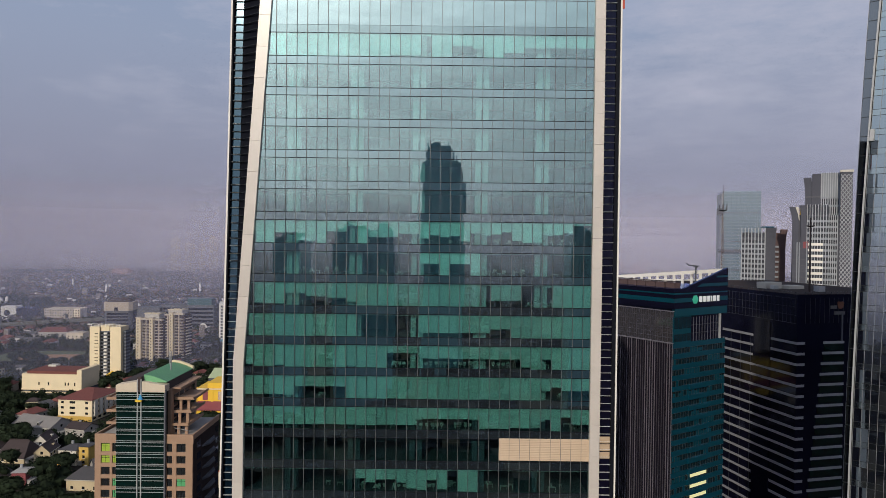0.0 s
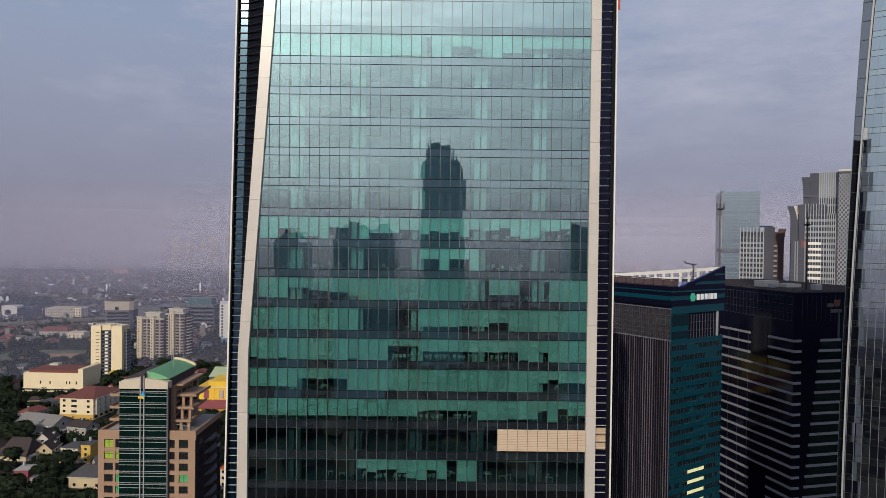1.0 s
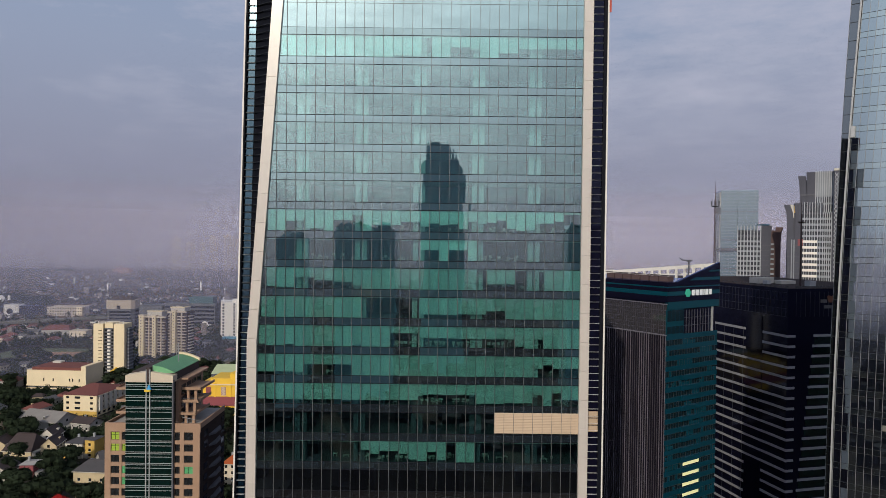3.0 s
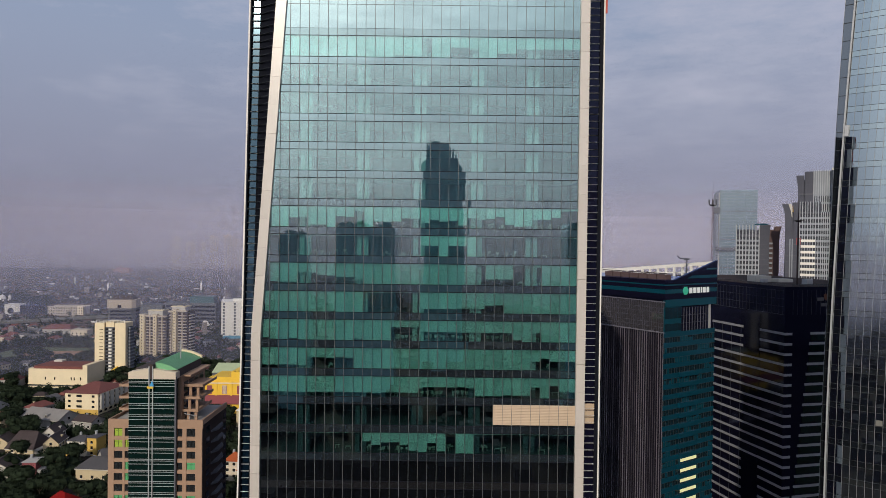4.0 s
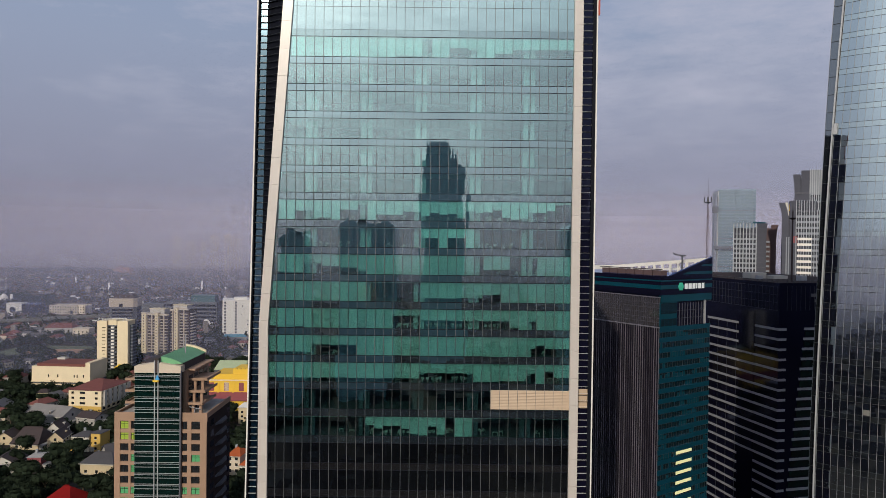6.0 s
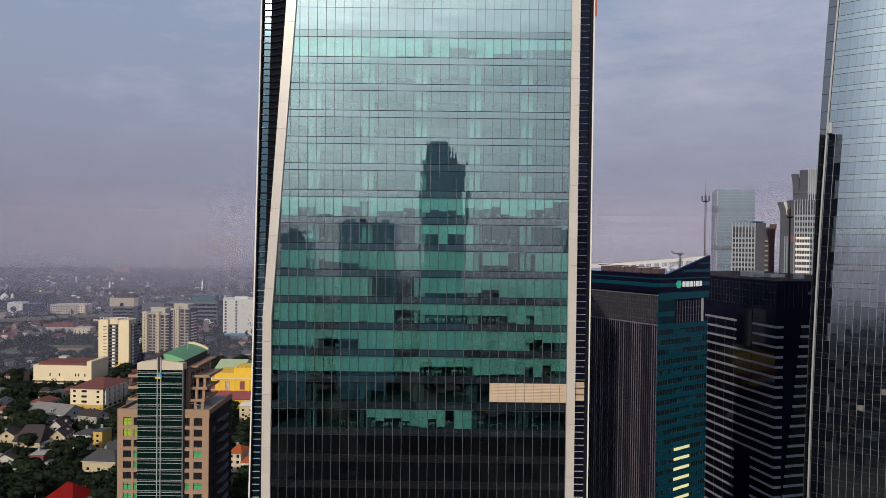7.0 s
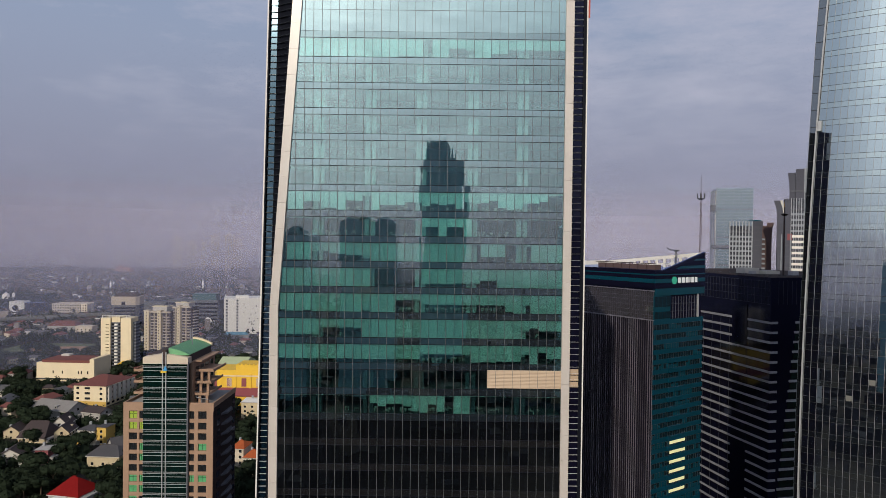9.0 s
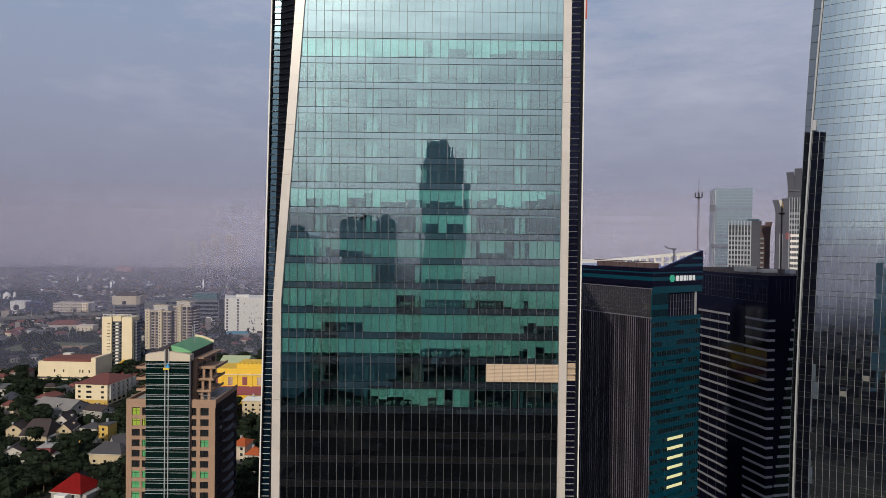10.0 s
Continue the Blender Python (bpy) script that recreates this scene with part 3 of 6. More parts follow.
for k in range(-27, 13):
    z0, z1 = floor_z(k) - 2.05, floor_z(k + 1) - 2.05
    for a, b in ((z0, z1),) if not z0 < 113 < z1 else ((z0, 113), (113, z1)):
        a2, b2 = a + (0.015 if a == z0 else 0), b - (0.015 if b == z1 else 0)
        part("cladding_panel", Geo().hexa([(strip_left(a), -.45, a2), (glass_left(a), -.45, a2), (glass_left(a), .3, a2), (strip_left(a), .3, a2),
                                           (strip_left(b), -.45, b2), (glass_left(b), -.45, b2), (glass_left(b), .3, b2), (strip_left(b), .3, b2)]), M_CREAM, tower)
        part("cladding_panel", B(GR, 21.65, -.45, .3, a2, b2), M_CREAM, tower)
# recessed corners: dark back, pale rungs every quarter storey, outer white edge
RD = 2.4
def splay(z):
    """The outer corner leans out towards the ground."""
    return -0.0175 * (162 - z)


def leaning(x0, x1, y0, y1, z0=0.0, z1=TOP):
    return Geo().hexa([(x + splay(z), y, z) for z in (z0, z1) for x, y in ((x0, y0), (x1, y0), (x1, y1), (x0, y1))])


part("corner_recess", leaning(-29.5, -27.9, RD, RD + 0.2), M_BLACK, tower)
part("corner_return", Geo().poly([(-28.0 + splay(60), RD, 60), (-28.34, 0.25, 60), (-28.34, 0.25, 113), (-28.0 + splay(113), RD, 113)]).poly(
     [(-28.0 + splay(113), RD, 113), (-28.34, 0.25, 113), (strip_left(TOP), 0.25, TOP), (-28.0 + splay(TOP), RD, TOP)]), M_BLACK, tower)
part("corner_recess", B(21.65, 24.0, 1.2, 1.4, 0, TOP), M_BLACK, tower)
part("edge_fin", leaning(-29.62, -29.40, 1.6, 4.0), M_WHITE, tower, "white metal edge fin")
part("edge_fin", B(23.95, 24.15, 0.6, 3.2, 0, TOP), M_WHITE, tower, "white metal edge fin")
part("red_edge_panel", B(24.14, 24.42, 0.5, 0.62, 161.8, TOP), M_SIGNRED, tower, "red-orange edge panel under the roof")
part("edge_frame", leaning(-29.42, -29.22, 1.7, 3.0), M_BLACK, tower)
part("edge_frame", B(23.45, 23.95, 0.8, 2.0, 0, TOP), M_BLACK, tower)


def rung(x0, x1, y0, y1):
    return Geo().hexa([(x0, y0, .015), (x1, y0, .015), (x1, y1, -.06), (x0, y1, -.06), (x0, y0, .025), (x1, y0, .025), (x1, y1, .025), (x0, y1, .025)]).mesh("rung", M_RUNG)


rung_l = rung(-29.22, -28.0, RD - 0.38, RD - 0.02)
rung_r = rung(21.66, 23.45, 0.84, 1.18)


def shingle(x0, x1, y):
    """A pane whose head leans back a little, as in a shingled glass wall."""
    return Geo().hexa([(x, y + dy + (z + .42) * .062, z) for z in (-.42, .42) for x, dy in ((x0, 0), (x1, 0), (x1, .03), (x0, .03))]).mesh("side_pane", M_SIDEGLASS)


baypane = shingle(-29.2, -28.05, RD - 0.14)
baypane_r = B(21.7, 23.4, 1.04, 1.08, -0.42, 0.42).mesh("side_pane", M_BLUEBLACK)
for i in range(104):
    z = 62 + i * PITCH / 4
    piece("rung", rung_l, tower, (splay(z), 0, z))
    piece("rung", rung_r, tower, (0, 0, z))
    piece("side_pane", baypane, tower, (splay(z), 0, z + PITCH / 8))
    piece("side_pane", baypane_r, tower, (0, 0, z + PITCH / 8))
    xr = -28.0 + splay(z)
    if strip_left(z) > xr + 0.4:
        part("side_fin", Geo().hexa([(x, y, z + dz) for dz in (-.03, .03) for x, y in ((xr, RD - .3), (strip_left(z), 0.0), (strip_left(z), .3), (xr, RD))]), M_DARK_ALU, tower)
for i in range(3):
    z = 99.95 + i * PITCH / 4
    part("tan_side_panel", B(21.7, 23.4, 1.0, 1.1, z, z + 0.92), M_LOUVRE, tower)
part("body", B(-29.2, 23.9, 9.5, 44, 0, TOP).box(-29.2, -26.2, RD + 0.3, 9.5, 0, TOP).box(20.4, 23.9, 1.45, 9.5, 0, TOP).box(-26, 20.3, 0.3, 9, 0, 60), M_BLUEBLACK, tower, "dark glass sides of the tower")
part("roof_slab", B(-26, 20.3, 0.1, 9.5, TOP - 0.6, TOP - 0.1), M_CONC, tower)
for p in near_panes:
    piece("glass_pane", pane_mesh, tower, p[:3], p[3:])

# ---- teal and black office block with the sign ----
block = thing("teal_office_block", "dark teal glass office block with finned side and rising crown", "office building", (78.6, 231, 0), 34.5)
part("body", B(0.3, 29.7, 0.95, 62, 0, 107.25), M_BLUEBLACK, block)
# finned side
part("side_glass", B(0.12, 0.3, 0.3, 62, 0, 95.4), M_SIDEBROWN, block)
fin = B(-0.14, 0.12, -0.055, 0.055, 0, 95.4).mesh("fin", M_FINPALE)
thin = B(-0.10, 0.12, -0.03, 0.03, 0, 95.4).mesh("fin", M_FINDIM)
fin_rng = random.Random(12)
for i in range(60):
    piece("fin", thin if fin_rng.random() < .45 else fin, block, (0.0, 0.4 + i * 1.02, 0))
part("grid_ledge", B(-0.3, 0.3, 0, 62, 95.4, 95.8), M_FINPALE, block)
for z in (97.4, 98.9, 100.8, 102.6, 104.2):
    part("grid_bar", B(-0.05, 0.25, 0.2, 62, z - 0.06, z + 0.06), M_FINDIM, block)
bar = B(-0.05, 0.2, -0.03, 0.03, 95.9, 106.6).mesh("grid_post", M_FINDIM)
for i in range(60):
    piece("grid_post", bar, block, (0, 0.4 + i * 1.02, 0))
part("grid_glass", B(0.05, 0.3, 0.2, 62, 95.9, 106.3), M_GRIDGLASS, block)
part("grid_ledge", B(-0.25, 0.35, 0, 62, 106.3, 106.6), M_FINPALE, block)
# front with teal bands: windows and panels differ bay by bay, the lower bays step out in facets
rng = random.Random(5)
for i in range(25):
    z = 95.6 - 3.7 * i
    if z < 4:
        break
    part("teal_band", B(0, 29.8, 0.0, 0.3, z - 1.75, z), M_TEAL, block)
    if i > 3:
        part("teal_band", B(8.6, 19.5, -0.5, 0.0, z - 1.75, z - 0.1), M_TEAL, block)
    part("window_band", B(0.2, 29.7, 0.2, 0.3, z - 3.7, z - 1.75), M_TEALWIN, block)
    part("shadow_gap", B(0.1, 29.7, -0.02, 0.02, z - 1.85, z - 1.75), M_DARK_ALU, block)
    run = 0
    for j in range(20):
        x = 0.3 + j * 1.47
        part("mullion", B(x - .04, x + .04, 0.06, 0.2, z - 3.7, z - 1.75), M_DARK_ALU, block)
        if run == 0 and rng.random() < (0.09 if i < 4 else 0.17):
            run = rng.choice((1, 2, 3, 5))
        if run:
            run -= 1
            part("teal_panel", B(x + .06, x + 1.4, 0.1, 0.2, z - 3.62, z - 1.85 - rng.choice((0, 0, 0, 0.6))), rng.choice((M_CROWNTEAL, M_CROWNTEAL, M_TEAL)), block)
for i in range(6):
    part("lit_strip", B(9.6, 18.9, -0.62, -0.52, 48.3 - i * 3.7, 49.4 - i * 3.7), M_LIT, block, "lit pale yellow office strip")
part("recess_glass", B(10, 26.5, 0.6, 0.9, 95.6, 104), M_BLUEBLACK, block)
part("corner_glass", B(0, 9.5, 0, 0.5, 95.6, 104.6), M_CROWNTEAL, block)
for z0, z1 in ((96.0, 98.6), (100.4, 104.3)):
    for j in range(4):
        part("corner_window", B(0.3 + j * 2.3, 2.45 + j * 2.3, -.05, 0, z0, z1), M_TEALWIN, block)
part("recess_post", B(26.5, 27.1, 0, 0.6, 95.6, 104.6), M_EDGE, block)
for i in range(1, 10):
    part("recess_mullion", B(10 + i * 1.65 - .05, 10 + i * 1.65 + .05, 0.4, 0.62, 95.6, 104), M_GREYWALL, block)
for i in range(1, 3):
    part("recess_transom", B(10, 26.5, 0.5, 0.65, 95.6 + i * 2.8 - .06, 95.6 + i * 2.8 + .06), M_DARK_ALU, block)
# crown, rising towards its tip
for z0, z1, m in ((107.3, 109.4, M_BLUEBLACK), (109.4, 110.9, M_CROWNTEAL), (110.9, 112.2, M_BLUEBLACK), (112.2, 112.7, M_CROWNTEAL), (112.7, 114.2, M_BLUEBLACK)):
    part("crown_band", B(-0.4, 30.2, -0.4, 62, z0 + .02, z1 - .02), m, block)
part("crown_foot", B(0.35, 30.1, -0.3, 12, 104.7, 107.3), M_CROWNTEAL, block)
part("crown_wedge", Geo().hexa([(5, -.4, 114.2), (30.2, -.4, 114.2), (30.2, 0.6, 114.2), (5, 0.6, 114.2), (5, -.4, 114.25), (30.2, -.4, 121.0), (30.2, .6, 121.0), (5, .6, 114.25)]), M_BLUEBLACK, block)
part("crown_stripe", Geo().hexa([(12, -.46, 114.6), (30.2, -.46, 114.6), (30.2, -.4, 114.6), (12, -.4, 114.6), (15, -.46, 115.6), (30.2, -.46, 115.7), (30.2, -.4, 115.7), (15, -.4, 115.6)]), M_CROWNTEAL, block)
part("crown_stripe", Geo().hexa([(23, -.46, 117.6), (30.2, -.46, 117.6), (30.2, -.4, 117.6), (23, -.4, 117.6), (24, -.46, 118.2), (30.2, -.46, 118.3), (30.2, -.4, 118.3), (24, -.4, 118.2)]), M_CROWNTEAL, block)
# sloping white roof frame
for dz, t in ((0.0, 1.3), (-3.1, 0.6)):
    part("roof_frame", Geo().hexa([(28.9, 1, 119.3 + dz), (30, 1, 119.3 + dz), (30, 56, 113.9 + dz * .2), (28.9, 56, 113.9 + dz * .2),
                                   (28.9, 1, 119.3 + dz + t), (30, 1, 119.3 + dz + t), (30, 56, 113.9 + dz * .2 + t), (28.9, 56, 113.9 + dz * .2 + t)]), M_WHITE, block)
for i in range(14):
    y = 2 + i * 3.9
    part("roof_frame_post", B(28.6, 29.4, y, y + 0.7, 114, 119.4 - i * 0.38), M_WHITE, block)
part("roof_rail", B(12, 29, 50, 50.4, 114.2, 116.0), M_WHITE, block)
for i in range(7):
    part("cooling_unit", B(4 + i * 0.3, 7.4 + i * 0.3, 3 + i * 4.4, 6.6 + i * 4.4, 114.2, 115.9), M_BROWNWALL, block)
part("roof_pipe", Geo().tube((3.4, 2, 116.4), (5.6, 34, 116.4), 0.18), M_BROWNROOF, block)
part("davit_crane", Geo().box(24.1, 24.5, 8.7, 9.1, 114.2, 121.2).tube((18.4, 8.9, 122.6), (20.2, 8.9, 121.6), .22, k=5).tube((20.2, 8.9, 121.6), (26.4, 8.9, 121.3), .2, k=5).box(23.2, 25.4, 8.6, 9.2, 120.9, 121.3), M_GREYWALL, block, "grey roof davit crane")
part("sign_emblem", Geo().tube((11.0, -0.62, 110.2), (11.0, -0.42, 110.2), 1.6, k=6), M_SIGNGREEN, block, "green hexagonal emblem")
x = 13.3
for w in (1.55, 1.7, 1.55, 0.45, 1.6, 1.3):
    part("sign_bar", B(x, x + w, -0.6, -0.42, 109.2, 111.2), M_SIGNGLOW, block, "white sign bar")
    x += w + 0.7
mast = thing("radio_mast", "slim steel radio mast with aerial platform", "mast", (102.1, 249.2, 113.0))
g = Geo()
for i in range(3):
    a = i * 2.094
    g.tube((0.42 * math.cos(a), 0.42 * math.sin(a), 0), (0.3 * math.cos(a), 0.3 * math.sin(a), 29), 0.07, 0.06, 5)
for i in range(19):
    z = 1 + i * 1.5
    for j in range(3):
        a, b = j * 2.094, (j + 1) * 2.094
        g.tube((0.38 * math.cos(a), 0.38 * math.sin(a), z), (0.38 * math.cos(b), 0.38 * math.sin(b), z + 1.2), 0.04, k=4)
part("lattice", g, M_BROWNWALL, mast)
part("spike", Geo().tube((0, 0, 29), (0, 0, 38.5), 0.14, 0.05), M_BROWNWALL, mast)
part("platform", Geo().tube((0, 0, 28.6), (0, 0, 29.0), 0.9, 1.5, 10), M_GREYWALL, mast)
for i in range(6):
    a = i * 1.047
    part("aerial", Geo().tube((1.45 * math.cos(a), 1.45 * math.sin(a), 29), (1.5 * math.cos(a), 1.5 * math.sin(a), 31), 0.16, k=6), M_GREYWALL, mast)
mast2 = thing("radio_mast", "dark radio mast on the flat roof", "mast", (148.6, 276, 109.5))
part("pole", Geo().tube((0, 0, 0), (0, 0, 31), 0.42, 0.3).tube((0, 0, 31), (0, 0, 36), 0.12, 0.05), M_BROWNROOF, mast2)
part("platform", Geo().tube((0, 0, 27.2), (0, 0, 27.9), 0.8, 1.6, 10), M_BROWNROOF, mast2)

# ---- dark block with pale stripes ----
sb = thing("striped_office_block", "black glass office block with pale grey horizontal stripes", "office building", (137.3, 263.4, 0), 13.8)
part("body", B(3.6, 60, 0.3, 90, 0, 110.2).box(0, 3.4, 0, 90, 0, 110.2), M_BLUEBLACK, sb)
part("side_bay", B(-0.22, 0, 14.3, 24.2, 0, 98), M_BLUEBLACK, sb)
for i in range(22):
    z = 91.9 - 4.13 * i
    for y0, y1 in (((-.2, 13.9), (24.6, 90)) if i < 3 or i > 13 else ((-.2, 90),)):
        part("stripe", B(-0.3, 0, y0, y1, z - 0.95, z), M_STRIPE, sb)
    part("stripe", B(-0.3, 3.4, -0.45, -0.2, z - 0.95, z), M_STRIPE, sb)
    x = 12.5 - 0.46 * i
    part("stripe", B(x, 22.2, -0.05, 0.3, z - 0.95, z), M_STRIPE, sb)
    part("window_band", B(x + .3, 22.0, 0.1, 0.3, z - 3.7, z - 1.2), M_DKGREEN, sb)
    for j in range(9):
        part("window_post", B(-0.08, 0, 26 + j * 6.4, 26.2 + j * 6.4, z - 3.9, z - 1.1), M_DARK_ALU, sb)
for i in range(5):
    part("slot_pane", B(-0.3, -.22, 14.8, 23.8, 75.5 + i * 4.13, 78.8 + i * 4.13), M_BLUEBLACK, sb)
for i in range(40):
    part("crown_mullion", B(-0.1, 0, 1 + i * 2.2, 1.12 + i * 2.2, 99, 109), M_DARK_ALU, sb)
for i in range(20):
    part("crown_mullion", B(4 + i * 2.2, 4.12 + i * 2.2, .2, .3, 99, 109), M_DARK_ALU, sb)
for z in (99, 102.2, 105.4, 108.6):
    part("crown_transom", B(-0.1, 0, 0.5, 90, z, z + .14), M_DARK_ALU, sb)
part("downpipe", B(20.8, 21.4, -.1, .3, 92, 103), M_GREYWALL, sb)
for i in range(30):
    part("parapet_post", B(-0.1, 0.1, 1 + i * 3, 1.2 + i * 3, 110.2, 111.2), M_DARK_ALU, sb)
for i in range(18):
    part("parapet_post", B(4 + i * 3, 4.2 + i * 3, .3, 0.5, 110.2, 111.2), M_DARK_ALU, sb)
part("parapet_rail", B(-0.1, 0.1, 0, 90, 111.1, 111.3), M_DARK_ALU, sb)
part("parapet_rail", B(3.6, 60, .3, 0.5, 111.1, 111.3), M_DARK_ALU, sb)
part("roof_deck", B(0.3, 59.7, .6, 89.7, 110.2, 110.35), M_SHADEWALL, sb)
part("plant_room", B(11, 19, 31, 37, 110.35, 113.0).box(19.5, 27, 27, 33, 110.35, 111.8), M_OFFWHITE, sb, "pale rooftop plant room")
part("cooling_unit", B(12, 14, 27, 29.5, 110.35, 111.9), M_EDGE, sb)
part("cooling_unit", B(21, 24, 12, 15, 110.2, 112.6), M_EDGE, sb)
part("sign_emblem", Geo().tube((20.3, 0.05, 106), (20.3, 0.3, 106), 1.4, k=10).tube((19.4, 0.05, 106.8), (19.4, 0.3, 106.8), .7, k=8).tube((21.3, 0.05, 106.9), (21.3, 0.3, 106.9), .6, k=8), M_SIGNORANGE, sb, "dull orange emblem")
part("sign_bar", B(15.6, 18.6, .1, .3, 104.6, 105.9), M_DIMSIGN, sb, "grey sign bar")
part("sign_bar", B(17.4, 22.4, .1, .3, 102.3, 103.6), M_DIMSIGN, sb, "grey sign bar")

# ---- silver tower with leaning curved front ----
st = thing("silver_glass_tower", "silver mirrored glass tower with gently leaning curved front", "skyscraper", (93.2, 152.5, 0), -41.6)


def lean(z):
    """How far the front has moved aside at height z."""
    u = (z - 125) / 63.0
    return 2.65 * u + 1.15 * u * u if z > 60 else -1.5


def at_lean(x, y, z):
    """A point of the front, which bows away from its corner along an arc."""
    d, bow = lean(z), max(0.0, x - 2.6) ** 2 / 130
    return (x + 0.748 * d, y + bow + 0.664 * d, z)


SF, SB, BAYS = 4.35, 1.555, 26
wins, bands = Geo(), Geo()
rng = random.Random(9)
LEVELS = [123.9 + SF * k for k in range(-16, 22)]
for z0 in LEVELS:
    z1, z2 = z0 + 1.35, z0 + SF
    for i in range(BAYS):
        x0, x1 = 0.4 + i * SB, 0.4 + (i + 1) * SB - 0.05
        s, t = rng.gauss(0, 0.003), rng.gauss(0, 0.005)
        for g, a, b in ((bands, z0 + .03, z1 - .03), (wins, z1 + .03, z2 - .03)):
            g.poly([at_lean(x0, -.02 + s, a), at_lean(x1, -.02 - s, a), at_lean(x1, -.02 - s + t, b), at_lean(x0, -.02 + s + t, b)])
part("window_panes", wins, M_SKYGLASS, st, "", "stuff")
part("spandrel_panes", bands, M_SILVERBAND, st, "", "stuff")
ZS = [0.0, 30.0] + [55 + 6.0 * i for i in range(28)]
for i in range(BAYS + 1):
    x = 0.4 + i * SB - 0.02
    part("mullion", Geo().loft([[at_lean(x + dx, dy, z) for dx, dy in ((-.03, -.16), (.03, -.16), (.03, .02), (-.03, .02))] for z in ZS]), M_SILVERFIN, st)
XS = [0.3 + SB * 2 * i for i in range(BAYS // 2 + 1)]
for z0 in LEVELS:
    for z in (z0, z0 + 1.35):
        part("transom", Geo().loft([[at_lean(x, y, z + dz) for y, dz in ((-.06, -.045), (0.0, -.045), (0.0, .045), (-.06, .045))] for x in XS]), M_SILVERLINE, st)


def taper(x, z):
    """The glazed return beside the corner widens with height."""
    return x if x > -0.15 else -0.14 + (x + 0.14) * (0.5 + 0.36 * min(1, max(0, (z - 118) / 66)))


def ribbon(name, x0, x1, y0, y1, m, label=""):
    return part(name, Geo().loft([[at_lean(taper(x, z), y, z) for x, y in ((x0, y0), (x1, y0), (x1, y1), (x0, y1))] for z in ZS]), m, st, label)


ribbon("corner_bead", -0.14, 0.2, -0.45, 0.1, M_EDGE)
ribbon("edge_bead", -2.9, -2.62, 1.6, 2.2, M_EDGE)
ribbon("corner_glass", -2.6, -0.3, 1.2, 1.6, M_EDGEGLASS)
for k in range(-16, 16):
    z = 123.9 + SF * k
    part("corner_transom", Geo().hexa([at_lean(taper(x, z), y, z + dz) for dz in (-.06, .06) for x, y in ((-2.6, 1.1), (-0.3, 1.1), (-0.3, 1.2), (-2.6, 1.2))]), M_DARK_ALU, st)
ribbon("backing", 0.3, 40, 0.3, 1.6, M_BLACK)
ribbon("rear_body", -2.5, 40, 2.3, 40, M_BLUEBLACK)
for i, k in ((9, -8), (13, -9), (6, -9), (17, -6), (22, -11)):
    z, x = 123.9 + SF * k + 1.5, 0.4 + i * SB
    part("window_board", Geo().hexa([at_lean(a, b, z + dz) for dz in (0, 1.3) for a, b in ((x + .1, -.07), (x + SB - .15, -.07), (x + SB - .15, -.03), (x + .1, -.03))]), M_PALEPANE, st, "pale board in a window")
part("maintenance_box", Geo().hexa([at_lean(x, y, z) for z in (153.0, 155.6) for x, y in ((0.3, -0.8), (1.1, -0.8), (1.1, -0.1), (0.3, -0.1))]), M_EDGE, st, "grey metal maintenance box")

# ---- towers on the far side ----
pt = thing("pale_glass_tower", "pale blue glass tower in the haze", "skyscraper", (353, 862, 0), -13)
part("body", B(0, 44.5, 0, 45, 0, 195), M_PALE, pt)
part("side_wall", B(-0.4, -0.02, 1, 45, 0, 193), M_WHITE, pt)
for k in range(14):
    part("mullion", B(1.4 + k * 2.9, 1.55 + k * 2.9, -0.3, 0, 40, 193), M_PALEBAND, pt)
for k in range(48):
    part("hoist_rung", B(-4.4, -1.2, -1.1, -0.9, 40 + k * 3.1, 40.3 + k * 3.1), M_HAZYWALL, pt)
for k in range(38):
    z = 44 + k * 4.0
    part("floor_band", B(-0.1, 44.6, -0.25, 0, z - 0.7, z + 0.7), M_GREYWALL if k % 9 == 4 else M_PALEBAND, pt)
for i in range(5):
    part("pilaster", B(i * 10.1, i * 10.1 + 0.6, -0.5, 0, 0, 195), M_PALEBAND, pt)
part("hoist_mast", B(-3.0, -2.3, -1, 0.2, 0, 190), M_HAZYWALL, pt)
part("hoist_frame", B(-7, 0, -1.5, 1, 165, 173), M_GREYWALL, pt)
part("bridge", B(-5, 28, -3, -0.5, 118, 122), M_GREYWALL, pt)

rt = thing("ribbed_tower", "grey ribbed tower with flared brown end walls", "skyscraper", (225, 514, 0), -25)
part("body", B(0.4, 29.6, 0.6, 28, 0, 138), M_TOWERGREY, rt)
FLARE = ((0, 0), (128, 0), (134, .25), (138, .7), (141.5, 1.5))
for i in range(8):
    x = i * 2.27
    part("rib", Geo().loft([[(x - .3, -.5 - o, z), (x + .4, -.5 - o, z), (x + .4, 0.6, z), (x - .3, 0.6, z)] for z, o in FLARE]), M_PALERIB, rt)
for k in range(24):
    z = 132.6 - k * 3.72
    part("sill_band", B(0, 16.2, -0.2, 0.5, z - 3.72, z - 2.3), M_HAZYWALL, rt)
    part("window_band", B(0.2, 16.2, 0.2, 0.6, z - 2.3, z), M_HAZEWIN, rt)
part("crown_band", B(0, 16.2, 0.1, 0.6, 134.5, 138), M_HAZEWIN, rt)
part("end_wall", Geo().loft([[(16.4, -.8 - o, z), (22.9 + o * .5, -.8 - o, z), (22.9 + o * .5, 8, z), (16.4, 8, z)] for z, o in FLARE]), M_TOWERGREY, rt)
